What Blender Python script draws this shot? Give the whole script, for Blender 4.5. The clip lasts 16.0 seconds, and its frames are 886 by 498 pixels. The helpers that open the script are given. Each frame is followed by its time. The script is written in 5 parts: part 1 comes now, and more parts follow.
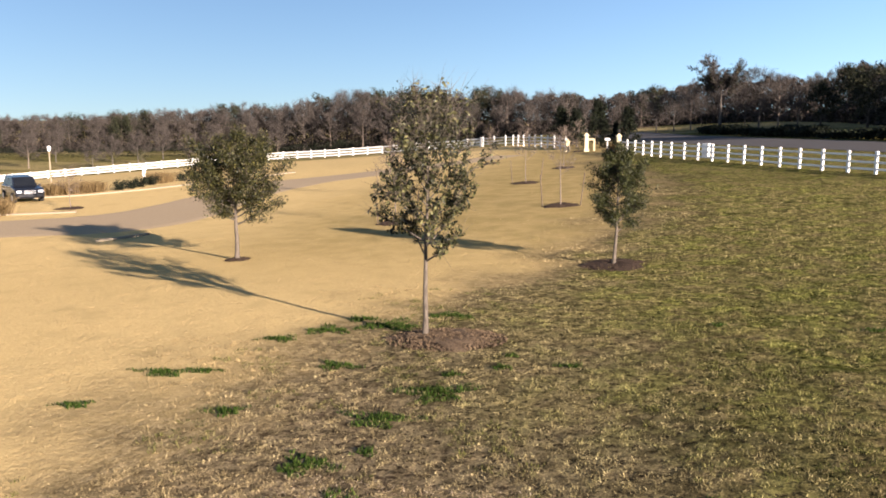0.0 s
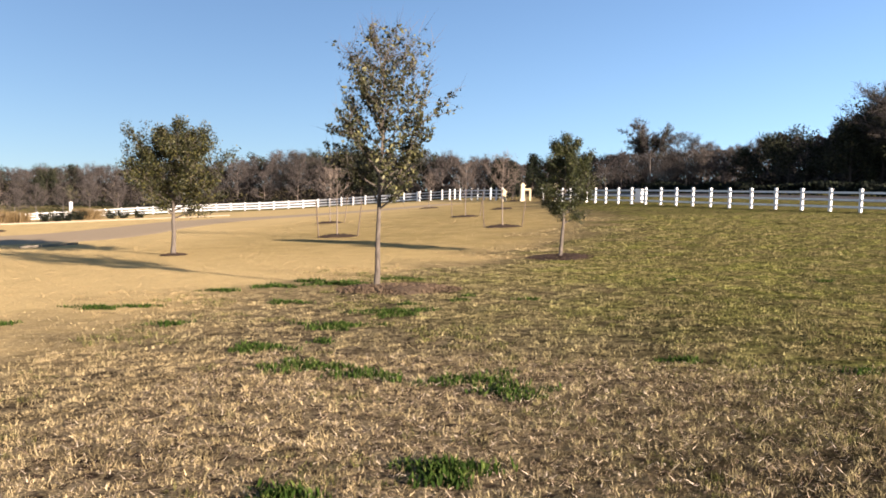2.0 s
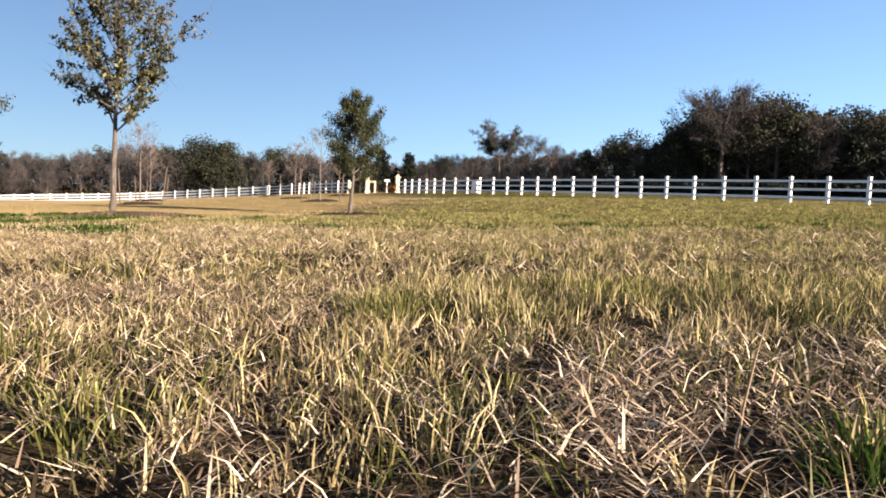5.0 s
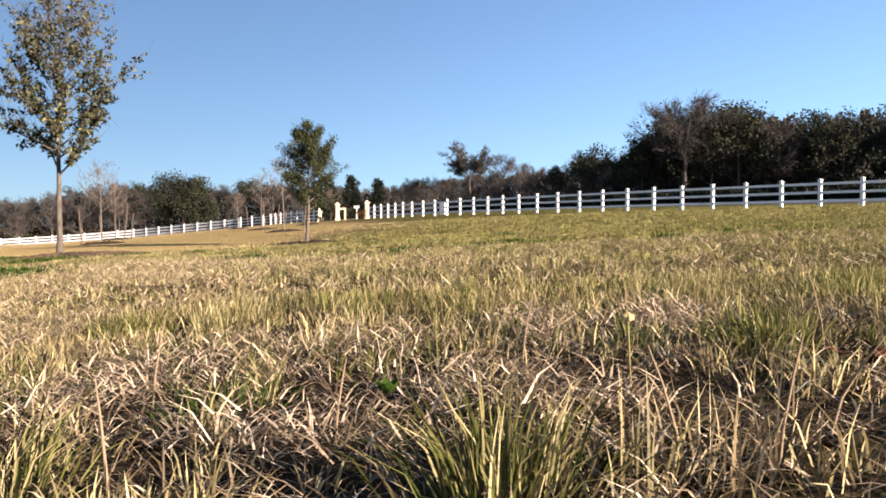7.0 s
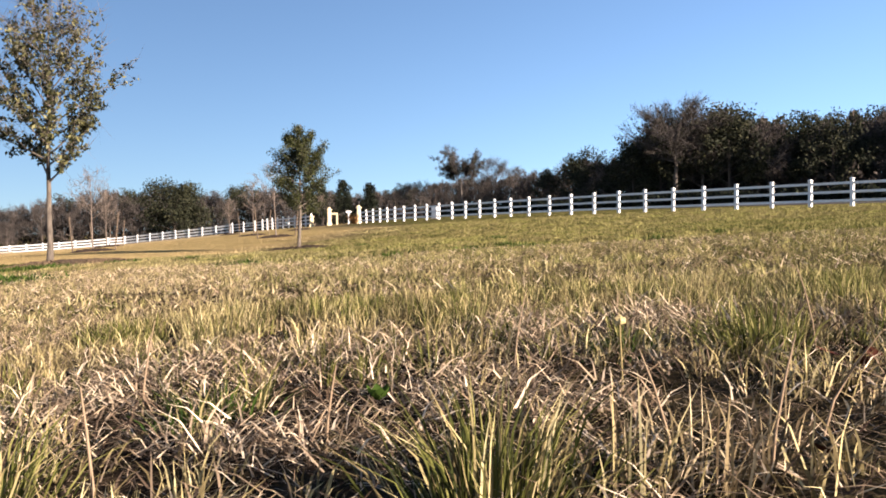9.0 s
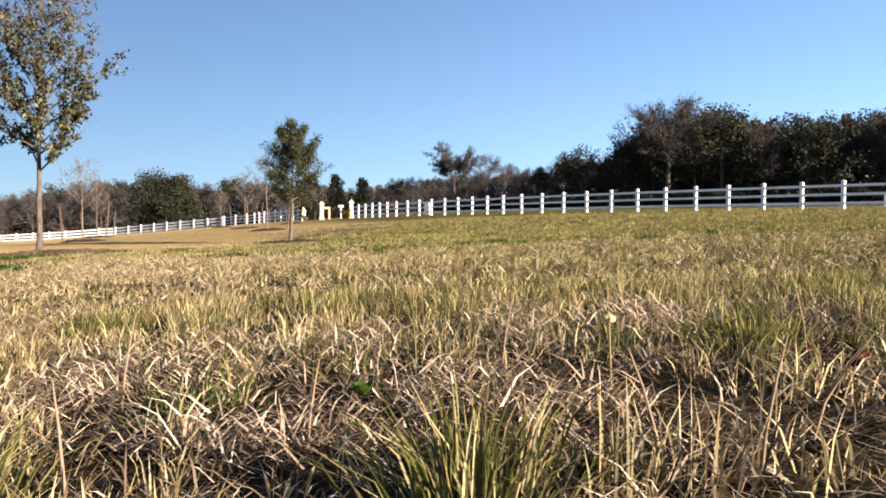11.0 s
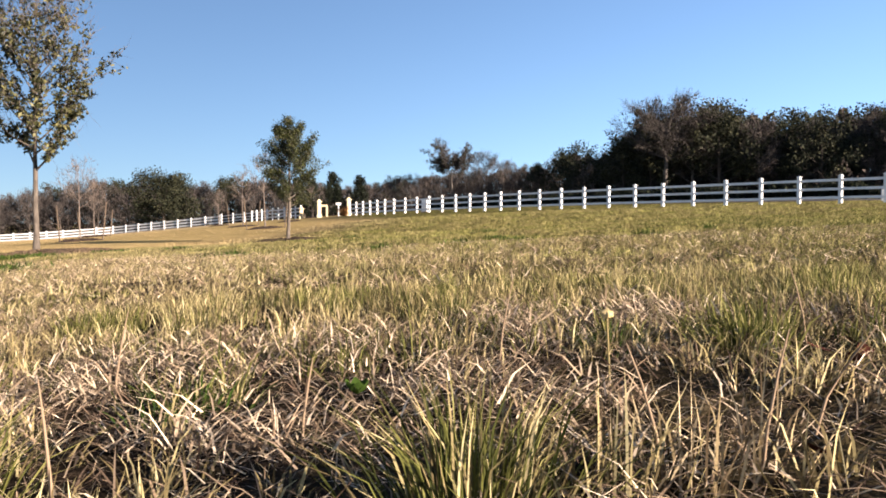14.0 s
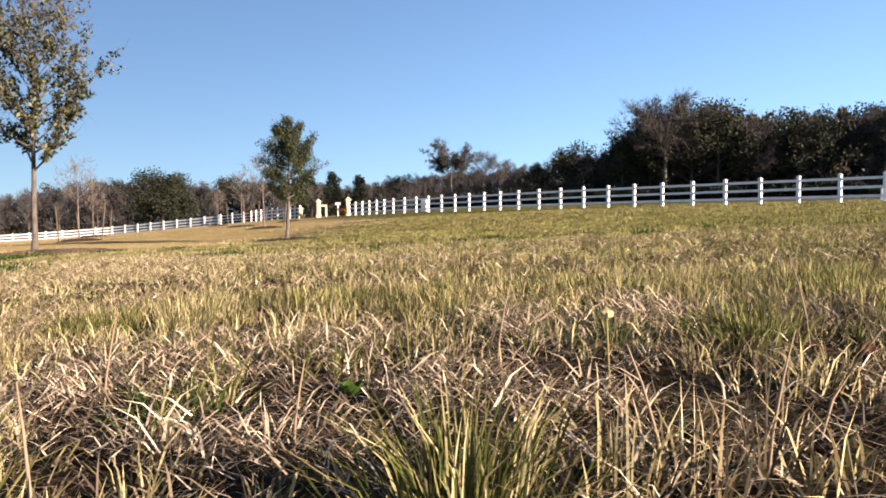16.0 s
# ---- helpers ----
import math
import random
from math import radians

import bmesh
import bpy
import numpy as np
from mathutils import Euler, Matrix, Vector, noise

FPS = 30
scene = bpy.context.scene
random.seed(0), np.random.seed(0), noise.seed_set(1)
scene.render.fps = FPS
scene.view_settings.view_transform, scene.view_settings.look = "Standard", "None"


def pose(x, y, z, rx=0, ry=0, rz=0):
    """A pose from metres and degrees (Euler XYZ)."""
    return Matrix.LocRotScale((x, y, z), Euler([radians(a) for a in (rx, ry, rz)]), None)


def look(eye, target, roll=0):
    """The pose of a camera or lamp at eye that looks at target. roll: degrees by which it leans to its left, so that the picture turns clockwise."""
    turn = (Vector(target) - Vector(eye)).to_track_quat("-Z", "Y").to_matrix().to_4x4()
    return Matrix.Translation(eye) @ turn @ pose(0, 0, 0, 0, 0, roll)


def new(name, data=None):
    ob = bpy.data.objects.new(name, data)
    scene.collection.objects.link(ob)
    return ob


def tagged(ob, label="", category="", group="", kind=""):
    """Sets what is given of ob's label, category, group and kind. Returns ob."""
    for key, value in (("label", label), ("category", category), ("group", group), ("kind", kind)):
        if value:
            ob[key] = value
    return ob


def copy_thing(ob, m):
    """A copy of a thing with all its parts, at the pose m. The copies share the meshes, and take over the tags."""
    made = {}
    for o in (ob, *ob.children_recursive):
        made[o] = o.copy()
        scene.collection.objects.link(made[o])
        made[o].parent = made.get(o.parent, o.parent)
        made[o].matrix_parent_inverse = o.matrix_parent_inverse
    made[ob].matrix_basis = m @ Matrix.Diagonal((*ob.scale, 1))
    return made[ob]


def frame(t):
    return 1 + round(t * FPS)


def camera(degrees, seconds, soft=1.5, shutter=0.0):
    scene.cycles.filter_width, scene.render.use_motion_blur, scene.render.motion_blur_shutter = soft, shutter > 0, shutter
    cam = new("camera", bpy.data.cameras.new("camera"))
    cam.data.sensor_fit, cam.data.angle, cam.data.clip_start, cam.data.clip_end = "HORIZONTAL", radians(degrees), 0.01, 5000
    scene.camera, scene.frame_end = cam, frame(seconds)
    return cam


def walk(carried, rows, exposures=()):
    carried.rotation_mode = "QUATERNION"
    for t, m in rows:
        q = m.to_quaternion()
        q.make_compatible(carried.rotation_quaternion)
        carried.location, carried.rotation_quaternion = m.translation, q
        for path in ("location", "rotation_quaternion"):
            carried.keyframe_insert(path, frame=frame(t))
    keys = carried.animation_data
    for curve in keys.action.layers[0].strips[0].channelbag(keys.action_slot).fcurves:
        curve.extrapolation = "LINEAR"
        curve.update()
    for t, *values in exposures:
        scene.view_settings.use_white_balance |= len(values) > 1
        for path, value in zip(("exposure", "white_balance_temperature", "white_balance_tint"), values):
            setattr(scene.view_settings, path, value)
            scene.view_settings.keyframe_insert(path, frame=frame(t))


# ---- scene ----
cam = camera(57.0, 16.0, soft=1.8)
PATH = [
    (0.0, pose(-2.524, -0.132, 3.681, 80.850, 0.060, 16.768)),
    (0.5, pose(-2.737, -0.066, 3.043, 84.938, -1.700, 15.049)),
    (1.0, pose(-2.933, -0.066, 2.492, 85.926, 0.932, 13.780)),
    (1.5, pose(-2.948, -0.227, 1.949, 82.011, -2.200, 13.255)),
    (2.0, pose(-2.911, -0.166, 1.318, 85.863, -1.486, 12.168)),
    (2.5, pose(-2.852, -0.222, 0.742, 84.605, 0.834, 11.034)),
    (3.0, pose(-2.590, -0.379, 0.242, 82.030, 1.950, 10.276)),
    (3.5, pose(-1.996, -0.558, 0.087, 80.109, 0.339, 8.510)),
    (4.0, pose(-1.384, -0.148, 0.131, 81.889, -1.868, 7.198)),
    (4.5, pose(-1.039, 0.350, -0.020, 88.023, -5.710, 5.539)),
    (4.7, pose(-0.880, 0.330, -0.022, 86.300, -4.700, 4.400)),
    (5.6, pose(-0.330, 0.060, -0.004, 87.800, -1.000, 2.300)),
    (6.8, pose(-0.016, -0.056, 0.006, 88.285, 0.128, 1.330)),
    (7.0, pose(-0.014, -0.056, 0.006, 88.285, 0.128, 1.285)),
    (7.5, pose(-0.014, -0.057, 0.007, 88.372, 0.350, 0.586)),
    (8.0, pose(-0.013, -0.056, 0.006, 88.516, 0.427, 0.605)),
    (8.2, pose(-0.013, -0.056, 0.006, 88.530, 0.450, 0.605)),
    (10.3, pose(-0.008, -0.040, 0.008, 88.900, 1.391, 0.910)),
    (10.5, pose(-0.008, -0.040, 0.008, 89.139, 2.316, 0.048)),
    (11.0, pose(-0.007, -0.034, 0.004, 88.293, -0.282, 0.198)),
    (11.5, pose(-0.008, -0.037, 0.004, 86.401, -0.479, 0.012)),
    (12.0, pose(-0.007, -0.033, 0.004, 88.131, -0.493, -0.073)),
    (12.5, pose(-0.005, -0.025, 0.003, 87.898, -0.135, -0.013)),
    (13.0, pose(-0.005, -0.027, 0.003, 88.040, 0.643, -0.602)),
    (13.5, pose(-0.005, -0.023, 0.002, 87.742, -0.224, 0.322)),
    (14.0, pose(-0.004, -0.021, 0.002, 88.080, 0.087, 0.041)),
    (14.5, pose(-0.003, -0.017, 0.002, 88.040, 0.174, -0.009)),
    (15.0, pose(-0.003, -0.017, 0.002, 88.040, 0.174, -0.009)),
    (15.5, pose(-0.002, -0.011, 0.001, 88.060, 0.200, -0.003)),
    (16.0, pose(0.000, 0.000, 0.000, 88.065, 0.160, 0.001)),
]
walk(cam, PATH, exposures=[(0.0, 2.27, 6350, 19.0), (16.0, 2.29, 6350, 19.0)])

# ---- sky and sun: clear winter afternoon, low sun behind the camera's right shoulder ----
SUN_ELEVATION = radians(15.0)
SUN_FROM = Vector((0.85, -0.53, 0.0)).normalized()
world = bpy.data.worlds.new("clear_winter_sky")
scene.world = world
world.use_nodes = True
wn = world.node_tree
sky = wn.nodes.new("ShaderNodeTexSky")
sky.sky_type = "NISHITA"
sky.sun_disc = False
sky.sun_elevation = SUN_ELEVATION
sky.sun_rotation = -math.atan2(SUN_FROM.x, SUN_FROM.y)
sky.air_density, sky.dust_density, sky.ozone_density = 0.82, 0.25, 3.6
# the haze near the ground is thin: the air at the horizon keeps the blue of some degrees higher up
aim = wn.nodes.new("ShaderNodeTexCoord")
lift = wn.nodes.new("ShaderNodeVectorMath")
lift.operation = "MULTIPLY_ADD"
lift.inputs[1].default_value, lift.inputs[2].default_value = (1.0, 1.0, 0.85), (0.0, 0.0, 0.055)
wn.links.new(aim.outputs["Generated"], lift.inputs[0])
wn.links.new(lift.outputs["Vector"], sky.inputs["Vector"])
background = wn.nodes["Background"]
background.inputs["Strength"].default_value = 0.05
veil = wn.nodes.new("ShaderNodeMix")
veil.data_type, veil.blend_type = "RGBA", "MULTIPLY"
veil.inputs[0].default_value, veil.inputs[7].default_value = 1.0, (0.95, 0.90, 0.81, 1.0)
wn.links.new(sky.outputs["Color"], veil.inputs[6])
wn.links.new(veil.outputs[2], background.inputs["Color"])

sun = new("sun", bpy.data.lights.new("sun", "SUN"))
sun.data.energy, sun.data.angle, sun.data.color = 5.0, radians(0.53), (1.0, 0.87, 0.70)
toward = SUN_FROM * math.cos(SUN_ELEVATION) + Vector((0, 0, math.sin(SUN_ELEVATION)))
sun.matrix_world = look(toward * 50, (0, 0, 0))

# ---- materials ----
class Nodes:
    """A material under construction, with short calls for its nodes."""

    def __init__(self, name, rough=0.8, spec=0.2):
        self.mat = bpy.data.materials.new(name)
        self.mat.use_nodes = True
        self.t = self.mat.node_tree
        self.p = self.t.nodes["Principled BSDF"]
        self.p.inputs["Roughness"].default_value = rough
        self.p.inputs["Specular IOR Level"].default_value = spec
        self.geo = self.t.nodes.new("ShaderNodeNewGeometry")
        self.pos = self.geo.outputs["Position"]

    def put(self, socket, value):
        if hasattr(value, "is_linked"):
            self.t.links.new(value, socket)
        elif isinstance(value, tuple) and len(value) == 3 and socket.type == "RGBA":
            socket.default_value = (*value, 1)
        else:
            socket.default_value = value

    def noise(self, scale, detail=3.0, vector=None, rough=0.55, stretch=None):
        v = vector or self.pos
        if stretch:
            m = self.t.nodes.new("ShaderNodeMapping")
            self.put(m.inputs["Vector"], v)
            m.inputs["Scale"].default_value = stretch
            v = m.outputs["Vector"]
        n = self.t.nodes.new("ShaderNodeTexNoise")
        self.put(n.inputs["Vector"], v)
        n.inputs["Scale"].default_value, n.inputs["Detail"].default_value, n.inputs["Roughness"].default_value = scale, detail, rough
        return n.outputs["Fac"]

    def ramp(self, fac, *stops):
        r = self.t.nodes.new("ShaderNodeValToRGB")
        e = r.color_ramp.elements
        while len(e) < len(stops):
            e.new(0.5)
        for k, (at, colour) in enumerate(stops):
            e[k].position, e[k].color = at, (*colour, 1)
        self.put(r.inputs["Fac"], fac)
        return r.outputs["Color"]

    def mix(self, fac, a, b, kind="MIX"):
        m = self.t.nodes.new("ShaderNodeMix")
        m.data_type, m.blend_type = "RGBA", kind
        self.put(m.inputs[0], fac)
        self.put(m.inputs[6], a)
        self.put(m.inputs[7], b)
        return m.outputs[2]

    def math(self, op, a, b=0.0, clamp=False):
        m = self.t.nodes.new("ShaderNodeMath")
        m.operation, m.use_clamp = op, clamp
        self.put(m.inputs[0], a)
        self.put(m.inputs[1], b)
        return m.outputs[0]

    def smooth(self, x, lo, hi):
        m = self.t.nodes.new("ShaderNodeMapRange")
        m.interpolation_type = "SMOOTHSTEP"
        self.put(m.inputs["Value"], x)
        m.inputs["From Min"].default_value, m.inputs["From Max"].default_value = lo, hi
        return m.outputs["Result"]

    def xyz(self):
        s = self.t.nodes.new("ShaderNodeSeparateXYZ")
        self.put(s.inputs[0], self.pos)
        return s.outputs

    def bump(self, height, strength, distance):
        b = self.t.nodes.new("ShaderNodeBump")
        b.inputs["Strength"].default_value, b.inputs["Distance"].default_value = strength, distance
        self.put(b.inputs["Height"], height)
        self.t.links.new(b.outputs["Normal"], self.p.inputs["Normal"])

    def done(self, colour, translucent=0.0):
        self.put(self.p.inputs["Base Color"], colour)
        if translucent:
            tr = self.t.nodes.new("ShaderNodeBsdfTranslucent")
            self.put(tr.inputs["Color"], colour)
            m = self.t.nodes.new("ShaderNodeMixShader")
            m.inputs[0].default_value = translucent
            self.t.links.new(self.p.outputs[0], m.inputs[1])
            self.t.links.new(tr.outputs[0], m.inputs[2])
            self.t.links.new(m.outputs[0], self.t.nodes["Material Output"].inputs["Surface"])
        return self.mat


def turf_zones(n):
    """Masks over the field: golden dormant turf, and the greener winter grass."""
    x, y, z = n.xyz()
    edge = n.math("DIVIDE", n.math("SUBTRACT", y, 38.0), 25.0)
    edge = n.math("SUBTRACT", -5.0, n.math("MULTIPLY", n.math("MULTIPLY", edge, edge), 6.0))
    edge = n.math("MAXIMUM", edge, -10.8)
    wobble = n.math("MULTIPLY", n.math("SUBTRACT", n.noise(0.35, 4.0), 0.5), 9.0)
    across = n.math("ADD", n.math("SUBTRACT", x, edge), wobble)
    gold = n.smooth(across, 2.6, -2.4)
    far = n.math("ADD", n.math("MULTIPLY", y, 0.35), n.math("MULTIPLY", x, 0.65))
    far = n.math("ADD", far, n.math("MULTIPLY", n.math("SUBTRACT", n.noise(0.22, 3.0), 0.5), 9.0))
    green = n.math("MULTIPLY", n.smooth(far, -1.6, 5.6), n.smooth(across, 0.0, 4.0))
    far_off = n.math("SQRT", n.math("ADD", n.math("MULTIPLY", x, x), n.math("MULTIPLY", y, y)))
    beyond = n.math("ADD", far_off, n.math("MULTIPLY", x, 0.47))
    gold = n.math("MULTIPLY", gold, n.smooth(beyond, 101.0, 95.0))
    green = n.math("MAXIMUM", green, n.math("MULTIPLY", n.smooth(beyond, 95.0, 101.0), n.math("MULTIPLY", n.smooth(x, -12.0, -26.0), 0.85)))
    return gold, green


def ground_material():
    n = Nodes("field_soil_and_turf", 1.0, 0.0)
    gold, green = turf_zones(n)
    fine = n.noise(38.0, 4.0)
    clod = n.noise(7.0, 4.0)
    broad = n.noise(0.6, 3.0)
    speck = n.noise(11.0, 4.0)
    dry = n.ramp(fine, (0.28, (0.058, 0.044, 0.026)), (0.5, (0.146, 0.111, 0.062)), (0.72, (0.242, 0.187, 0.106)))
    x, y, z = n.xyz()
    # dark soil towards the right, darkened further to paint in shade between blades
    shaded_soil = n.smooth(n.math("ADD", x, n.math("MULTIPLY", n.noise(0.8, 3.0), 2.0)), -3.8, 0.8)
    dry = n.mix(shaded_soil, dry, n.ramp(fine, (0.32, (0.006, 0.0045, 0.0035)), (0.5, (0.016, 0.0115, 0.0085)), (0.74, (0.056, 0.039, 0.026))))
    # same near the camera: blade shade is put into the soil colour
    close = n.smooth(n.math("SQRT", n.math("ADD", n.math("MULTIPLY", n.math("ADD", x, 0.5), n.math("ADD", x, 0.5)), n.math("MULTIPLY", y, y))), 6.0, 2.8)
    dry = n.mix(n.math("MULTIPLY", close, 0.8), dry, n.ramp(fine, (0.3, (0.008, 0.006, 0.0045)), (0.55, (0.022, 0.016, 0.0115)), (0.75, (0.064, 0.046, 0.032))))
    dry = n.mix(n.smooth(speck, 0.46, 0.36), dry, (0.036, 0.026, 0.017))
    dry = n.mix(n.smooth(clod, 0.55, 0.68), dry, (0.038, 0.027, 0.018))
    lush = n.ramp(fine, (0.3, (0.052, 0.047, 0.015)), (0.55, (0.125, 0.112, 0.036)), (0.75, (0.195, 0.170, 0.066)))
    lush = n.mix(n.smooth(n.noise(1.7, 4.0), 0.45, 0.66), lush, n.ramp(fine, (0.3, (0.080, 0.064, 0.026)), (0.7, (0.220, 0.172, 0.074))))
    lush = n.mix(n.smooth(n.noise(0.8, 5.0, stretch=(0.6, 1.6, 1.0)), 0.52, 0.66), lush, (0.056, 0.058, 0.016))
    lush = n.mix(n.math("MULTIPLY", n.smooth(n.noise(1.1, 4.0, rough=0.6), 0.5, 0.6), 0.7), lush, n.ramp(fine, (0.3, (0.060, 0.066, 0.014)), (0.7, (0.190, 0.186, 0.046))))
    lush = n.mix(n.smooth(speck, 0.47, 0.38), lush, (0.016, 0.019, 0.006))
    tan = n.ramp(n.noise(16.0, 5.0, rough=0.7), (0.25, (0.330, 0.230, 0.104)), (0.55, (0.455, 0.330, 0.148)), (0.8, (0.520, 0.392, 0.188)))
    tan = n.mix(n.smooth(n.noise(0.9, 4.0), 0.5, 0.75), tan, (0.370, 0.270, 0.120))
    back = n.math("MULTIPLY", n.smooth(n.math("ADD", n.math("ADD", x, 24.0), n.math("MULTIPLY", n.noise(0.25, 3.0), 10.0)), 2.0, 16.0), n.smooth(y, 14.0, 32.0))
    tan = n.mix(n.math("MULTIPLY", back, 0.8), tan, n.ramp(n.noise(1.1, 5.0), (0.35, (0.174, 0.130, 0.049)), (0.65, (0.263, 0.194, 0.081))))
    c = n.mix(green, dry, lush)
    strip = n.math("MULTIPLY", n.smooth(n.noise(0.05, 3.0, stretch=(0.3, 1.6, 1.0)), 0.46, 0.58), n.smooth(y, 92.0, 104.0))
    pasture = n.math("MULTIPLY", n.math("MULTIPLY", n.smooth(y, 122.0, 128.0), n.smooth(y, 172.0, 160.0)), n.math("MULTIPLY", n.smooth(x, -24.0, -12.0), n.smooth(x, 48.0, 30.0)))
    strip = n.math("MAXIMUM", strip, pasture)
    c = n.mix(n.math("MULTIPLY", strip, 0.8), c, n.ramp(clod, (0.3, (0.190, 0.148, 0.066)), (0.7, (0.300, 0.236, 0.112))))
    c = n.mix(n.smooth(broad, 0.4, 0.7), c, n.mix(0.2, c, (0.169, 0.124, 0.062)))
    # grey mottle paints lit clumps and shaded gaps into the turf colour
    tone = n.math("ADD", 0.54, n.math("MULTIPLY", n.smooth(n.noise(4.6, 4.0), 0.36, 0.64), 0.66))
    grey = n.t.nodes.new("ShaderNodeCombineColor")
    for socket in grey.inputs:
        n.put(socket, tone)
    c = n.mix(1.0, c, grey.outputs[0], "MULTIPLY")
    c = n.mix(gold, c, tan)
    hump = n.math("MULTIPLY", n.noise(1.6, 3.0), n.math("ADD", 1.0, n.math("MULTIPLY", green, 4.0)))
    rough = n.math("MULTIPLY", speck, n.math("SUBTRACT", 0.9, n.math("MULTIPLY", gold, 0.7)))
    n.bump(n.math("ADD", n.math("ADD", n.math("ADD", clod, rough), n.math("MULTIPLY", fine, 0.6)), hump), 0.75, 0.04)
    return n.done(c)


def grass_material(name, dark, mid, pale, zone_tint=True, translucent=0.12, browning=0.55, pale_side=0.55, patch=0.0):
    n = Nodes(name, 0.8, 0.06)
    island = n.geo.outputs["Random Per Island"]
    c = n.ramp(island, (0.05, dark), (0.42, tuple(0.62 * a + 0.38 * b for a, b in zip(dark, mid))), (0.7, mid), (0.97, pale))
    if zone_tint:
        gold, green = turf_zones(n)
        x, y, z = n.xyz()
        brown = n.math("MULTIPLY", n.smooth(n.noise(0.8, 3.0), 0.38, 0.56), n.smooth(x, -3.0, 0.3))
        c = n.mix(n.math("MULTIPLY", brown, browning), c, n.ramp(island, (0.1, (0.034, 0.024, 0.012)), (0.6, (0.150, 0.112, 0.050)), (0.97, (0.340, 0.270, 0.140))))
        c = n.mix(n.math("MULTIPLY", n.smooth(x, -2.5, -5.5), pale_side), c, n.ramp(island, (0.1, (0.150, 0.108, 0.050)), (0.9, (0.430, 0.335, 0.172))))
        c = n.mix(n.math("MULTIPLY", green, 0.85), c, n.ramp(island, (0.1, (0.078, 0.068, 0.022)), (0.6, (0.150, 0.130, 0.044)), (0.95, (0.235, 0.198, 0.084))))
        blotch = n.noise(1.1, 4.0, rough=0.6)
        c = n.mix(n.math("MULTIPLY", n.math("MULTIPLY", green, n.smooth(blotch, 0.5, 0.6)), 0.75), c, n.ramp(island, (0.1, (0.062, 0.072, 0.014)), (0.6, (0.170, 0.170, 0.040)), (0.95, (0.270, 0.245, 0.080))))
        c = n.mix(n.math("MULTIPLY", n.math("MULTIPLY", green, n.smooth(blotch, 0.44, 0.36)), 0.75), c, n.ramp(island, (0.1, (0.040, 0.036, 0.014)), (0.6, (0.130, 0.104, 0.044)), (0.95, (0.260, 0.205, 0.100))))
        c = n.mix(n.math("MULTIPLY", gold, 0.9), c, n.ramp(island, (0.1, (0.190, 0.132, 0.060)), (0.9, (0.300, 0.218, 0.106))))
    # patch: strength of the painted light and dark between clumps of blades
    if patch:
        tone = n.math("ADD", 1.0 - patch, n.math("MULTIPLY", n.smooth(n.noise(4.6, 3.0), 0.38, 0.62), 2.0 * patch))
        grey = n.t.nodes.new("ShaderNodeCombineColor")
        for socket in grey.inputs:
            n.put(socket, tone)
        c = n.mix(1.0, c, grey.outputs[0], "MULTIPLY")
    return n.done(c, translucent)


def leaf_material(name, dark, mid, pale, translucent=0.2, rough=0.5, gloss=0.1):
    n = Nodes(name, rough, gloss)
    c = n.ramp(n.geo.outputs["Random Per Island"], (0.0, dark), (0.55, mid), (1.0, pale))
    return n.done(c, translucent)


def bark_material(name, dark, pale, scale=14.0):
    n = Nodes(name, 0.9, 0.15)
    f = n.noise(scale, 5.0, rough=0.7, stretch=(1.0, 1.0, 0.25))
    n.bump(f, 0.6, 0.01)
    return n.done(n.ramp(f, (0.3, dark), (0.7, pale)))


def paint_material(name, clean, dirty, scale=3.0, rough=0.45):
    n = Nodes(name, rough, 0.4)
    f = n.noise(scale, 5.0, rough=0.65)
    n.bump(n.noise(60.0, 2.0), 0.08, 0.004)
    return n.done(n.ramp(f, (0.3, dirty), (0.6, clean)))


def mottled_material(name, a, b, scale=8.0, rough=0.9, bump=0.3, distance=0.02):
    n = Nodes(name, rough, 0.05)
    f = n.noise(scale, 5.0, rough=0.65)
    g = n.noise(scale * 0.13, 3.0)
    n.bump(f, bump, distance)
    return n.done(n.mix(n.math("MULTIPLY", g, 0.5), n.ramp(f, (0.3, a), (0.7, b)), a))


GROUND = ground_material()
STRAW = grass_material("dry_straw_blades", (0.070, 0.052, 0.025), (0.290, 0.234, 0.110), (0.460, 0.390, 0.212), patch=0.24)
STRAW_FIELD = grass_material("matted_straw_field", (0.115, 0.091, 0.045), (0.225, 0.184, 0.090), (0.335, 0.280, 0.150), browning=0.35, patch=0.42)
MAT = grass_material("matted_tan_blades", (0.042, 0.029, 0.018), (0.238, 0.178, 0.098), (0.450, 0.358, 0.224), translucent=0.1, browning=0.0, pale_side=0.7, patch=0.32)
STRAW_FAR = grass_material("short_dry_turf", (0.084, 0.068, 0.036), (0.148, 0.122, 0.063), (0.212, 0.178, 0.098), browning=0.2, pale_side=0.2, patch=0.36)
FLATTENED = grass_material("flattened_pale_straw", (0.066, 0.045, 0.030), (0.380, 0.284, 0.186), (0.640, 0.520, 0.370), zone_tint=False)
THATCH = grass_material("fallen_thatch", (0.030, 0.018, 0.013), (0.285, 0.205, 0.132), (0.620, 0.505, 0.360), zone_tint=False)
GREEN = grass_material("green_grass_blades", (0.024, 0.029, 0.007), (0.095, 0.094, 0.023), (0.236, 0.212, 0.080), zone_tint=False, translucent=0.25)
WEED = grass_material("bright_green_weed_leaves", (0.017, 0.034, 0.006), (0.036, 0.064, 0.010), (0.090, 0.112, 0.028), zone_tint=False, translucent=0.35)
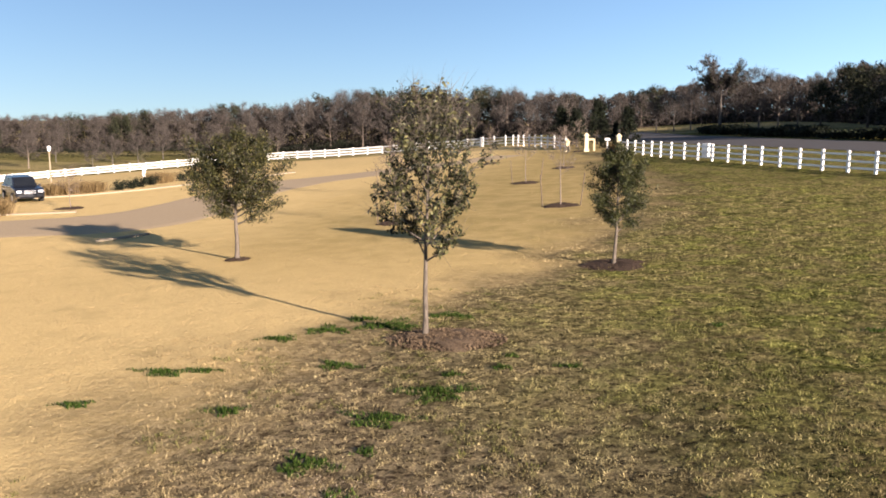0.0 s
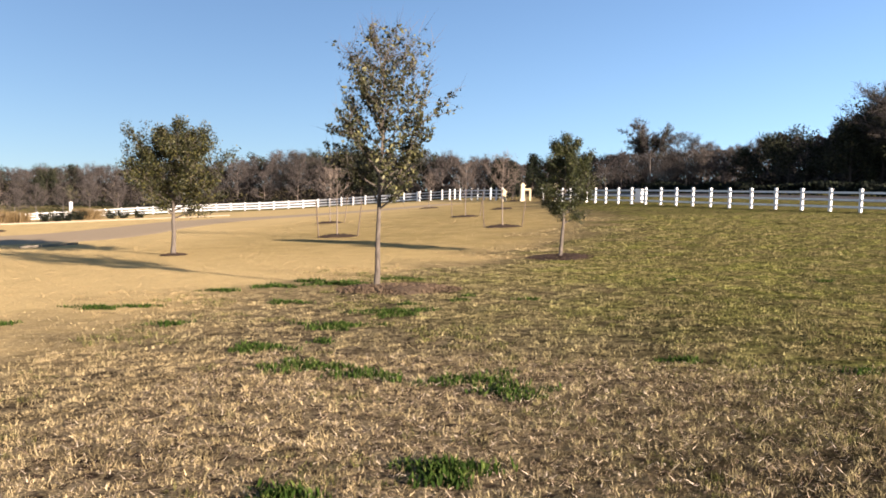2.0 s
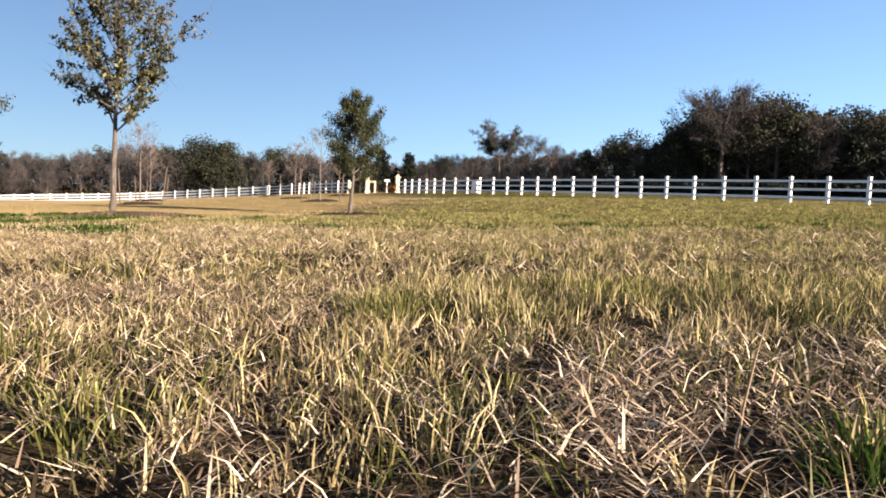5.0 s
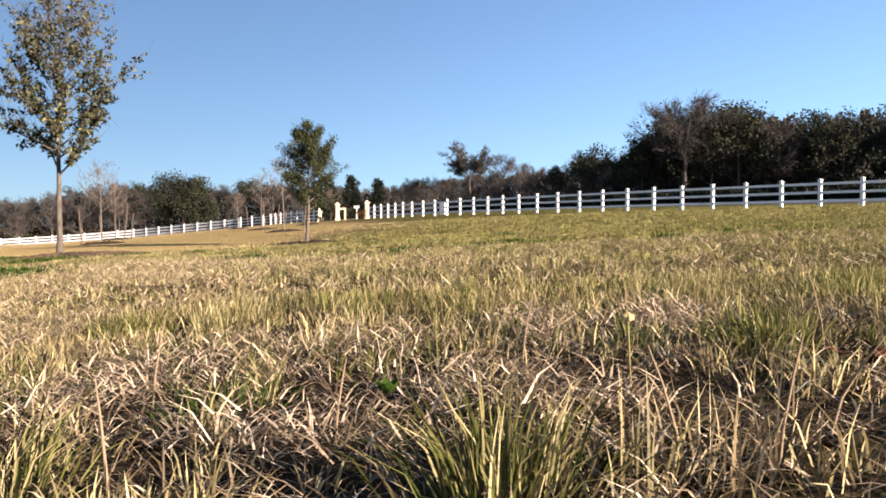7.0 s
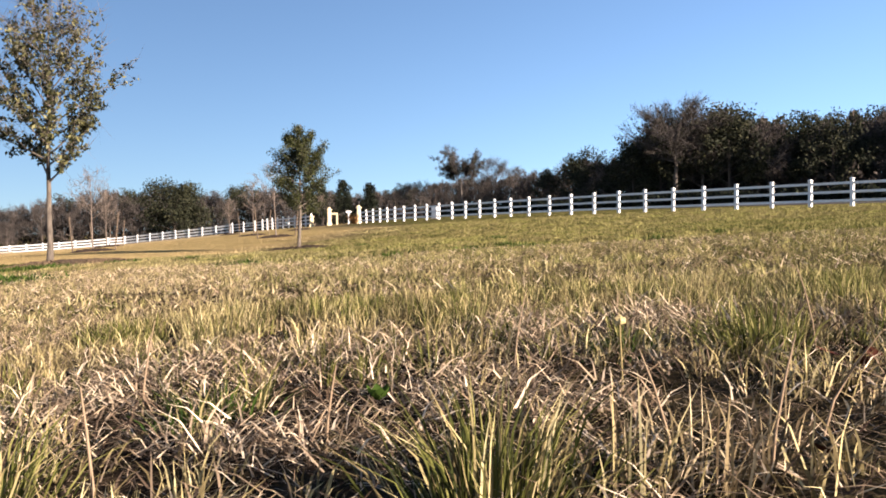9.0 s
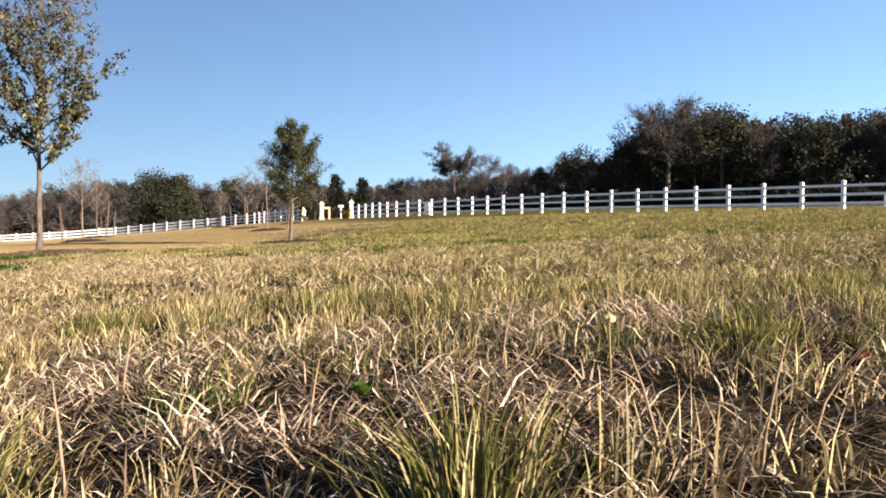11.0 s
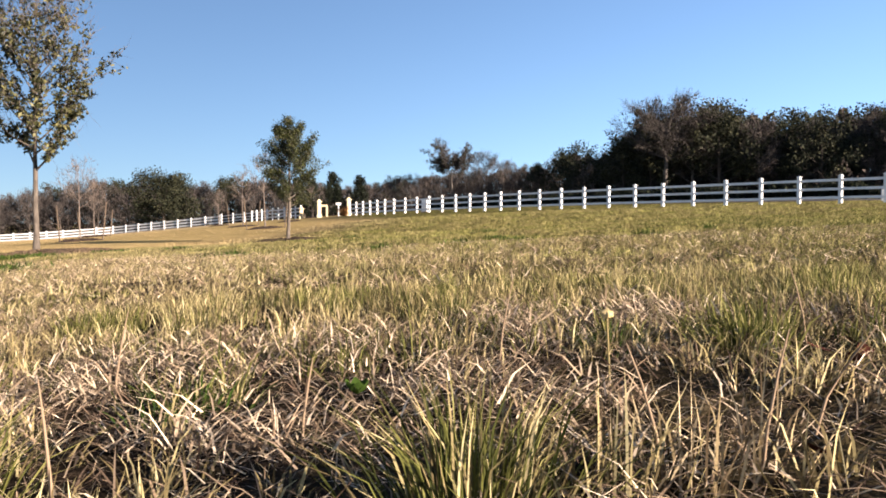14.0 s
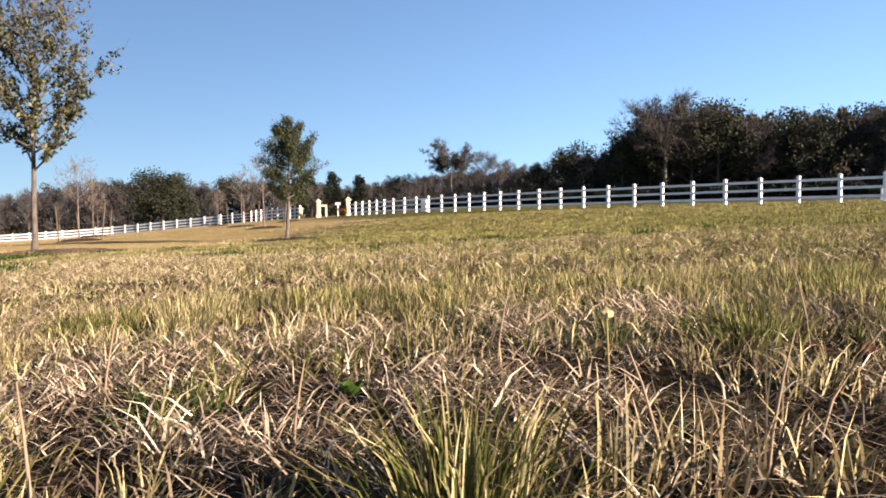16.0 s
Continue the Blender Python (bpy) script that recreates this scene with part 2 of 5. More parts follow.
OAK_LEAF = leaf_material("young_oak_leaves", (0.006, 0.007, 0.003), (0.026, 0.028, 0.010), (0.138, 0.128, 0.054), 0.25, 0.5, 0.2)
OAK_LEAF_DENSE = leaf_material("dense_oak_leaves", (0.006, 0.008, 0.0028), (0.021, 0.023, 0.007), (0.092, 0.082, 0.025), 0.25, 0.5, 0.2)
OAK_LEAF_DARK = leaf_material("dark_oak_leaves", (0.006, 0.009, 0.0028), (0.021, 0.026, 0.008), (0.076, 0.077, 0.024), 0.22, 0.5, 0.2)
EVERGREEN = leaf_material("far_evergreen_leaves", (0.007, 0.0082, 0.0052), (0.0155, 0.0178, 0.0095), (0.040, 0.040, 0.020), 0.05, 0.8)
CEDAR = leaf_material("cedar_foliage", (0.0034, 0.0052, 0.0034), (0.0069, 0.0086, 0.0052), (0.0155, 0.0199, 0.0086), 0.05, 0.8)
TWIG = leaf_material("bare_winter_twigs", (0.021, 0.0175, 0.0150), (0.043, 0.0360, 0.0315), (0.080, 0.068, 0.061), 0.0, 0.9)
# the winter twigs again at half brightness, shade of the woods in the colour
TWIG_SHADED = leaf_material("tangled_shaded_twigs", (0.011, 0.0088, 0.0074), (0.024, 0.0192, 0.0162), (0.046, 0.0375, 0.0318), 0.0, 0.9)
TWIG_PALE = leaf_material("pale_sapling_twigs", (0.052, 0.039, 0.031), (0.089, 0.070, 0.055), (0.148, 0.118, 0.095), 0.0, 0.9)
BARK = bark_material("young_oak_bark", (0.036, 0.029, 0.023), (0.122, 0.101, 0.080), 30.0)
BARK_FAR = bark_material("old_tree_bark", (0.016, 0.013, 0.010), (0.056, 0.045, 0.036), 6.0)
BARK_PALE = bark_material("sapling_bark", (0.070, 0.054, 0.042), (0.170, 0.136, 0.108), 30.0)
MULCH = mottled_material("dark_bark_mulch", (0.021, 0.014, 0.010), (0.077, 0.053, 0.038), 30.0, 0.95, 0.8, 0.03)
MULCH_PALE = mottled_material("weathered_mulch", (0.045, 0.030, 0.019), (0.170, 0.122, 0.078), 26.0, 0.95, 0.8, 0.03)
VINYL = paint_material("white_vinyl", (0.570, 0.562, 0.536), (0.490, 0.474, 0.436), 3.0, 0.7)
ASPHALT = mottled_material("worn_asphalt", (0.052, 0.048, 0.047), (0.083, 0.077, 0.074), 12.0, 0.9, 0.25, 0.01)
LOT = mottled_material("tan_gravel_drive", (0.255, 0.190, 0.117), (0.325, 0.247, 0.154), 9.0, 0.95, 0.3, 0.015)
CONCRETE = mottled_material("pale_concrete_kerb", (0.185, 0.152, 0.107), (0.266, 0.222, 0.159), 7.0, 0.85, 0.2, 0.006)
STUCCO = mottled_material("cream_stucco", (0.400, 0.320, 0.195), (0.480, 0.400, 0.270), 9.0, 0.9, 0.2, 0.01)
BARK_GREY = bark_material("grey_tree_bark", (0.028, 0.024, 0.020), (0.096, 0.082, 0.070), 6.0)
STAKE = bark_material("weathered_wooden_stake", (0.052, 0.037, 0.026), (0.122, 0.092, 0.065), 20.0)
DRY_TUFT = leaf_material("dry_ornamental_grass", (0.070, 0.046, 0.021), (0.152, 0.104, 0.047), (0.244, 0.176, 0.089), 0.25, 0.8)
LEAF_RED = mottled_material("fallen_red_brown_leaf", (0.030, 0.010, 0.007), (0.080, 0.027, 0.014), 60.0, 0.7)
SEED = mottled_material("pale_seed_head", (0.296, 0.225, 0.101), (0.403, 0.320, 0.166), 200.0, 0.9)
CAR_PAINT = paint_material("dark_navy_car_paint", (0.006, 0.008, 0.014), (0.010, 0.011, 0.014), 4.0, 0.22)
GLASS_DARK = paint_material("dark_car_glass", (0.006, 0.007, 0.009), (0.009, 0.010, 0.012), 2.0, 0.3)
RUBBER = mottled_material("tyre_rubber", (0.015, 0.015, 0.015), (0.03, 0.03, 0.03), 40.0, 0.9)
STEEL = paint_material("brushed_wheel_metal", (0.45, 0.45, 0.46), (0.30, 0.30, 0.31), 10.0, 0.35)
LAMP_GLASS = paint_material("clear_headlight_glass", (0.75, 0.76, 0.78), (0.6, 0.6, 0.62), 10.0, 0.15)
IRON = mottled_material("dark_iron", (0.015, 0.014, 0.013), (0.037, 0.035, 0.033), 20.0, 0.6)
RUST_SHRUB = leaf_material("rusty_dry_shrub_leaves", (0.095, 0.041, 0.015), (0.189, 0.089, 0.030), (0.296, 0.160, 0.059), 0.2, 0.7)

# ---- helpers for meshes ----
rng = np.random.default_rng(7)


def mesh_object(name, verts, faces, material, parent=None, label="", smooth=False):
    me = bpy.data.meshes.new(name)
    me.from_pydata([tuple(v) for v in verts] if not isinstance(verts, list) else verts, [], faces)
    me.materials.append(material)
    if smooth:
        me.polygons.foreach_set("use_smooth", [True] * len(me.polygons))
    me.update()
    ob = new(name, me)
    if parent:
        ob.parent = parent
    if label:
        ob["label"] = label
    return ob


def polys(name, co, loops, sides, material, parent=None, smooth=False):
    """A mesh of many faces of the same number of sides, straight from arrays."""
    me = bpy.data.meshes.new(name)
    co, loops = np.asarray(co, np.float32), np.asarray(loops, np.int32)
    me.vertices.add(len(co))
    me.vertices.foreach_set("co", co.ravel())
    me.loops.add(loops.size)
    me.loops.foreach_set("vertex_index", loops.ravel())
    count = loops.size // sides
    me.polygons.add(count)
    me.polygons.foreach_set("loop_start", np.arange(count, dtype=np.int32) * sides)
    if smooth:
        me.polygons.foreach_set("use_smooth", np.ones(count, bool))
    me.materials.append(material)
    me.update(calc_edges=True)
    ob = new(name, me)
    if parent:
        ob.parent = parent
    return ob


def part(name, bm, material, parent, label=""):
    me = bpy.data.meshes.new(name)
    bm.to_mesh(me)
    bm.free()
    me.materials.append(material)
    ob = new(name, me)
    ob.parent = parent
    if label:
        ob["label"] = label
    return ob


def box(bm, centre, size, bevel=0.0, turn=None):
    m = Matrix.Translation(centre) @ (turn.to_4x4() if turn else Matrix.Identity(4)) @ Matrix.Diagonal((*size, 1))
    made = bmesh.ops.create_cube(bm, size=1.0, matrix=m)["verts"]
    if bevel:
        edges = list({e for v in made for e in v.link_edges})
        bmesh.ops.bevel(bm, geom=edges, offset=bevel, segments=2, affect="EDGES", profile=0.6)
    return made


def ground_height(x, y):
    """The lie of the land: it falls to the left and rises to the right and far off."""
    u, v = 40.0 * np.tanh(np.asarray(x, float) / 40.0), 80.0 * np.tanh(np.asarray(y, float) / 80.0)
    z = -0.2133 + 0.04257 * u - 0.00755 * v - 0.000525 * u * u + 0.000121 * u * v + 0.000479 * v * v
    a, b = np.clip((-np.asarray(x, float) - 18.0) / 45.0, 0, 1), np.clip((np.asarray(y, float) - 45.0) / 50.0, 0, 1)
    z = z - 1.6 * a * a * (3 - 2 * a) * b * b * (3 - 2 * b)
    low = np.minimum(np.logaddexp(0.0, (-np.asarray(x, float) - 62.0) / 7.5) / 6.0, 1.05)
    z = z - 3.5 * low - 0.32 * np.exp(-(((x + 31.0) / 14.0) ** 2 + ((y - 68.0) / 26.0) ** 2))
    out = np.clip((np.hypot(x, y) - 23.0) / 14.0, 0, 1)
    right = np.clip((x + 0.14 * y + 6.0) / 14.0, 0, 1)
    z = z - 0.2 * np.exp(-((x + 4.5) ** 2 + (y - 23.6) ** 2) / 40.0)
    z = z + 0.1 * out * out * (3 - 2 * out) * right * right * (3 - 2 * right)
    fade = 1.0 / (1.0 + ((np.asarray(x, float) ** 2 + np.asarray(y, float) ** 2) / 400.0) ** 2)
    return z + 0.018 * fade * np.sin(1.3 * x + 0.7 * np.sin(0.9 * y)) * np.sin(1.1 * y + 0.4 * x)


def on_ground(x, y):
    return float(ground_height(x, y))


# ---- ground: one sheet to the horizon ----
def graded(near, far, step, grow):
    s = [0.0]
    while s[-1] < far:
        s.append(s[-1] + step * (1 if s[-1] < near else (s[-1] / near) ** grow))
    s = np.array(s)
    return np.concatenate([-s[:0:-1], s])


gx, gy = graded(3.0, 2600.0, 0.18, 1.0) - 1.0, graded(3.0, 2600.0, 0.18, 1.0) + 2.0
gxx, gyy = np.meshgrid(gx, gy)
gzz = ground_height(gxx, gyy)
nx, ny = len(gx), len(gy)
idx = np.arange(nx * ny).reshape(ny, nx)
quads = np.stack([idx[:-1, :-1], idx[:-1, 1:], idx[1:, 1:], idx[1:, :-1]], -1).reshape(-1, 4)
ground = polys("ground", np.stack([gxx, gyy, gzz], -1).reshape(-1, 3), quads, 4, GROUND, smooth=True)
tagged(ground, "rolling field of dormant golden and olive winter grass", "ground", kind="structure")


def ribbon(name, line, width, lift, material, step=1.5, thick=0.0):
    """A strip that lies on the ground along a line of plan points, with a solid edge."""
    pts = [Vector((*p, 0)) for p in line]
    dense = []
    for a, b in zip(pts, pts[1:]):
        k = max(1, int((b - a).length / step))
        dense += [a.lerp(b, i / k) for i in range(k)]
    dense.append(pts[-1])
    verts, faces = [], []
    for i, p in enumerate(dense):
        d = (dense[min(i + 1, len(dense) - 1)] - dense[max(i - 1, 0)]).normalized()
        side = Vector((d.y, -d.x, 0))
        for s in (-0.5, -0.17, 0.17, 0.5):
            q = p + side * width * s
            verts.append((q.x, q.y, on_ground(q.x, q.y) + lift))
        for s in (-0.5, 0.5):
            q = p + side * width * s
            verts.append((q.x, q.y, on_ground(q.x, q.y) - 0.25))
    for i in range(len(dense) - 1):
        a, b = i * 6, i * 6 + 6
        for k in range(3):
            faces.append((a + k, a + k + 1, b + k + 1, b + k))
        faces.append((a + 4, a, b, b + 4))
        faces.append((a + 3, a + 5, b + 5, b + 3))
    e = (len(dense) - 1) * 6
    faces += [(0, 4, 5, 3, 2, 1), (e, e + 1, e + 2, e + 3, e + 5, e + 4)]
    return mesh_object(name, verts, faces, material)


road = ribbon("road", [(70, -30), (36, 33), (27, 46), (14, 66), (2, 84), (-6, 100), (-14, 130)], 9.0, 0.02, ASPHALT)
tagged(road, "grey asphalt road running behind the white fence", "road", kind="structure")
def strip_between(name, near, far, lift, material, across=7, step=1.2):
    """A sheet on the ground between two edges that run side by side."""
    def spread(line, k):
        pts = np.array(line, float)
        leg = np.concatenate([[0], np.cumsum(np.linalg.norm(np.diff(pts, axis=0), axis=1))])
        at = np.linspace(0, leg[-1], k)
        return np.column_stack([np.interp(at, leg, pts[:, 0]), np.interp(at, leg, pts[:, 1])])
    k = int(np.linalg.norm(np.diff(np.array(far, float), axis=0), axis=1).sum() / step)
    a, b = spread(near, k), spread(far, k)
    verts, faces, w = [], [], across + 2
    for p, q in zip(a, b):
        row = [p + (q - p) * i / (across - 1) for i in range(across)]
        verts += [(*p, on_ground(*p) - 0.2)] + [(*r, on_ground(*r) + (lift if 0 < i < across - 1 else -0.06)) for i, r in enumerate(row)] + [(*q, on_ground(*q) - 0.2)]
    for i in range(k - 1):
        for c in range(w - 1):
            faces.append((i * w + c, i * w + c + 1, (i + 1) * w + c + 1, (i + 1) * w + c))
    return mesh_object(name, verts, faces, material)


drive = strip_between("drive", [(-78, 8), (-50, 20), (-36, 27.6), (-29.1, 29.0), (-26.6, 29.6), (-24.9, 31.3), (-24.5, 33.5), (-25.2, 37.5), (-27.0, 43.0), (-28.4, 50.0), (-28.6, 58.0), (-25.0, 66.0), (-21.0, 73.0), (-17.5, 80.0)],
                      [(-82, 17), (-56, 28.5), (-44, 34.4), (-39.1, 36.0), (-37.4, 36.9), (-35.6, 37.9), (-34.7, 40.0), (-35.0, 44.0), (-36.0, 50.1), (-36.9, 55.6), (-36.6, 63.0), (-32.5, 70.0), (-27.5, 76.0), (-23.0, 83.0)], 0.03, LOT)
tagged(drive, "tan gravel drive curving across the low side of the field", "drive", kind="structure")

# ---- white fences ----
def fence_post(parent, x, y, height, turn, width=0.13):
    bm = bmesh.new()
    z = on_ground(x, y)
    face = Matrix.Rotation(turn, 3, "Z")
    box(bm, (x, y, z + height / 2 - 0.1), (width, width, height + 0.2), 0.008, face)
    post = part("post", bm, VINYL, parent)
    bm = bmesh.new()
    box(bm, (x, y, z + height + 0.012), (width + 0.035, width + 0.035, 0.024), 0.005, face)
    bmesh.ops.create_cone(bm, segments=4, radius1=(width + 0.03) * 0.7, radius2=0.0, depth=0.05, cap_ends=True,
                          matrix=Matrix.Translation((x, y, z + height + 0.049)) @ Matrix.Rotation(turn + radians(45), 4, "Z"))
    part("cap", bm, VINYL, post)
    return post


def rail(parent, a, b, up, deep=0.14):
    a, b = Vector((a[0], a[1], on_ground(*a) + up)), Vector((b[0], b[1], on_ground(*b) + up))
    bm = bmesh.new()
    d = b - a
    box(bm, (a + b) / 2, (d.length, 0.045, deep), 0.006, d.to_track_quat("X", "Z").to_matrix())
    return part("rail", bm, VINYL, parent)


def fence_run(label, points, height, rails, deep=0.14, width=0.13):
    fence = tagged(new("rail_fence"), label, "fence", "white fences round the field")
    for k, p in enumerate(points):
        q, r = points[max(k - 1, 0)], points[min(k + 1, len(points) - 1)]
        fence_post(fence, *p, height, math.atan2(r[1] - q[1], r[0] - q[0]), width)
    for a, b in zip(points, points[1:]):
        for up in rails:
            rail(fence, a, b, up, deep)
    return fence


def along(line, step):
    pts = [Vector(p) for p in line]
    out, carry = [tuple(pts[0])], 0.0
    for a, b in zip(pts, pts[1:]):
        length = (b - a).length
        s = step - carry
        while s <= length:
            out.append(tuple(a.lerp(b, s / length)))
            s += step
        carry = length - (s - step)
    return out


right_line = along([(-8.56, 74.5), (-6.37, 69.7), (-4.3, 65.1), (-0.05, 58.1), (4.0, 51.2), (8.5, 45.0), (12.8, 39.0), (17.1, 33.0), (25.1, 21.9)], 1.84)
fence_run("white three-rail vinyl fence along the road", right_line, 1.14, (0.25, 0.61, 0.98), 0.105, 0.135)
left_line = along([(-30.5, 110.9), (-48.3, 119.6), (-65.4, 120.4), (-81.4, 116.3), (-96.6, 109.5), (-106.0, 102.0), (-116.0, 84.0), (-122.0, 58.0)], 2.5)
fence_run("white three-rail vinyl fence on the low side of the field", left_line, 1.26, (0.28, 0.68, 1.08), 0.19, 0.17)
back_line = along([(-30.1, 110.6), (-25.5, 107.0), (-17.2, 91.0), (-14.6, 85.0)], 2.44)
fence_run("white vinyl fence beside the gateway", back_line, 1.34, (0.35, 0.72, 1.1), 0.10, 0.15)

# ---- trees ----
def tube_arrays(lines, sides):
    """Tapered tubes along polylines: a list of (points, radii)."""
    co, loops, base = [], [], 0
    ang = np.arange(sides) * 2 * np.pi / sides
    for pts, rad in lines:
        pts = np.asarray(pts, float)
        d = np.gradient(pts, axis=0)
        d /= np.linalg.norm(d, axis=1)[:, None] + 1e-9
        ref = np.where(np.abs(d[:, 2:3]) > 0.9, np.array([[1.0, 0, 0]]), np.array([[0, 0, 1.0]]))
        u = np.cross(d, ref)
        u /= np.linalg.norm(u, axis=1)[:, None] + 1e-9
        w = np.cross(d, u)
        r = np.asarray(rad)[:, None, None]
        ring = pts[:, None] + r * (np.cos(ang)[None, :, None] * u[:, None] + np.sin(ang)[None, :, None] * w[:, None])
        n = len(pts)
        co.append(ring.reshape(-1, 3))
        i = base + np.arange(n * sides).reshape(n, sides)
        nxt = np.roll(i, -1, axis=1)
        loops.append(np.stack([i[:-1], nxt[:-1], nxt[1:], i[1:]], -1).reshape(-1, 4))
        base += n * sides
    return np.concatenate(co), np.concatenate(loops)


def bent(rg, start, direction, length, n, lift, wander):
    """A polyline that starts in a direction, bends upward by lift and wanders."""
    p, d = np.array(start, float), np.array(direction, float)
    out = [p.copy()]
    for _ in range(n):
        d = d + np.array([0, 0, lift]) / n + rg.normal(0, wander, 3)
        d /= np.linalg.norm(d)
        p = p + d * length / n
        out.append(p.copy())
    return np.array(out), d


def leaf_quads(rg, at, size, aspect=0.5, droop=0.3):
    """Small pointed leaves: two triangles folded along the midrib each, at the places given."""
    n = len(at)
    d = rg.normal(0, 1, (n, 3))
    d[:, 2] -= droop
    d /= np.linalg.norm(d, axis=1)[:, None]
    s = np.cross(d, rg.normal(0, 1, (n, 3)))
    s /= np.linalg.norm(s, axis=1)[:, None] + 1e-9
    up = np.cross(s, d)
    L = size * rg.uniform(0.6, 1.3, (n, 1))
    a, b = at - d * L / 2, at + d * L / 2
    m = at + up * L * 0.08
    co = np.stack([a, m + s * L * aspect / 2, b, m - s * L * aspect / 2], 1).reshape(-1, 3)
    return co, np.arange(n * 4).reshape(n, 4)


def leaf_tris(rg, at, size):
    """Far foliage: one small triangle a leaf spray."""
    n = len(at)
    d = rg.normal(0, 1, (n, 3))
    d /= np.linalg.norm(d, axis=1)[:, None]
    s = np.cross(d, rg.normal(0, 1, (n, 3)))
    s /= np.linalg.norm(s, axis=1)[:, None] + 1e-9
    L = size * rg.uniform(0.6, 1.4, (n, 1))
    co = np.stack([at - d * L * 0.5 - s * L * 0.32, at - d * L * 0.3 + s * L * 0.38, at + d * L * 0.6], 1).reshape(-1, 3)
    return co, np.arange(n * 3).reshape(n, 3)


def twig_tris(rg, start, direction, length, width):
    n = len(start)
    s = np.cross(direction, rg.normal(0, 1, (n, 3)))
    s /= np.linalg.norm(s, axis=1)[:, None] + 1e-9
    b = start + direction * length[:, None]
    co = np.stack([start - s * width / 2, start + s * width / 2, b], 1).reshape(-1, 3)
    return co, np.arange(n * 3).reshape(n, 3)


def tree(name, seed, height, trunk_r, clear, spread, limbs, profile, leaf, leaf_mat, leaves, bark, steep=0.9,
         twig_w=0.0, twigs=0, twig_mat=None, subs=5, sides=6, lean=(0.0, 0.0), cluster=0.16, trunk_top=0.93, limb_parts=False, wild=0.07, far=False, twig_reach=1.0, bare_top=0.0):
    """A tree as a thing: trunk, limbs and a crown of single leaves or bare twigs."""
    rg = np.random.default_rng(seed)
    root = new(name)
    n = 10
    zs = np.linspace(-0.15, height * trunk_top, n)
    wob = np.cumsum(rg.normal(0, 0.008 * height, (n, 2)), axis=0) * 0.5
    wob -= wob[1]
    trunk = np.column_stack([wob[:, 0] + lean[0] * zs, wob[:, 1] + lean[1] * zs, zs])
    tr = trunk_r * (1 - 0.88 * np.clip(zs / (height * trunk_top), 0, 1) ** 0.9)
    tr[0] *= 1.35
    co, loops = tube_arrays([(trunk, tr)], max(sides, 8))
    polys("trunk", co, loops, 4, bark, root, smooth=True)
    lines, tips, dirs = [], [], []
    for k in range(limbs):
        f = (k + 0.5) / limbs
        z = height * (clear + (0.96 * trunk_top - clear) * f ** 0.9)
        p0 = np.array([np.interp(z, zs, trunk[:, 0]), np.interp(z, zs, trunk[:, 1]), z])
        az = k * 2.399 + rg.normal(0, 0.4)
        reach = spread * profile(f) * rg.uniform(0.8, 1.2)
        tilt = steep * (0.6 + 0.6 * f) * rg.uniform(0.8, 1.2)
        d = np.array([np.cos(az), np.sin(az), tilt])
        d /= np.linalg.norm(d)
        line, end = bent(rg, p0, d, reach, 6, 0.25, wild)
        r0 = float(np.interp(z, zs, tr)) * 0.55
        lines.append((line, np.linspace(r0, r0 * 0.15 + 0.002, 7)))
        for j in range(subs):
            u = rg.uniform(0.25, 1.0)
            q = line[0] + 0
            i = min(int(u * 6), 5)
            q = line[i] + (line[i + 1] - line[i]) * (u * 6 - i)
            dd = (line[i + 1] - line[i])
            dd = dd / np.linalg.norm(dd) + rg.normal(0, 0.55, 3) + np.array([0, 0, 0.2])
            dd /= np.linalg.norm(dd)
            sl, se = bent(rg, q, dd, reach * rg.uniform(0.25, 0.5), 4, 0.15, 0.12)
            lines.append((sl, np.linspace(r0 * 0.35, r0 * 0.08 + 0.0015, 5)))
            for v in sl[1:]:
                tips.append(v)
                dirs.append(se)
        for v in line[3:]:
            tips.append(v)
            dirs.append(end)
    if limb_parts:
        per = subs + 1
        for k in range(limbs):
            co, loops = tube_arrays(lines[k * per:(k + 1) * per], 5)
            polys("limb", co, loops, 4, bark, root, smooth=True)
    else:
        co, loops = tube_arrays(lines, 4 if sides > 4 else 3)
        polys("branching", co, loops, 4, bark, root, smooth=True)
    for v in trunk[zs > height * (clear + 0.25)]:
        tips.append(v)
        dirs.append(np.array([0, 0, 1.0]))
    tips, dirs = np.array(tips), np.array(dirs)
    if twigs:
        i = rg.integers(0, len(tips), twigs)
        d = dirs[i] * 0.8 + rg.normal(0, 0.6, (twigs, 3)) + np.array([0, 0, 0.25])
        d /= np.linalg.norm(d, axis=1)[:, None]
        co, loops = twig_tris(rg, tips[i] + rg.normal(0, cluster * spread * 0.4, (twigs, 3)), d, twig_reach * spread * rg.uniform(0.12, 0.38, twigs), twig_w)
        tagged(polys("twig_growth", co, loops, 3, twig_mat or bark, root), kind="stuff")
    if leaves:
        share = 1.0 - bare_top * np.clip((tips[:, 2] / height - 0.62) / 0.28, 0, 1)
        i = rg.choice(len(tips), leaves, p=share / share.sum())
        at = tips[i] + np.clip(rg.normal(0, 1, (leaves, 3)), -1.6, 1.6) * cluster * spread * np.array([1, 1, 0.8])
        co, loops = leaf_tris(rg, at, leaf) if far else leaf_quads(rg, at, leaf)
        tagged(polys("crown", co, loops, 3 if far else 4, leaf_mat, root), kind="stuff")
    return root


def ovate(f):
    return 0.55 + 0.75 * math.sin(math.pi * min(1.0, f * 1.05 + 0.12)) ** 0.8 * (1.0 - 0.35 * f)


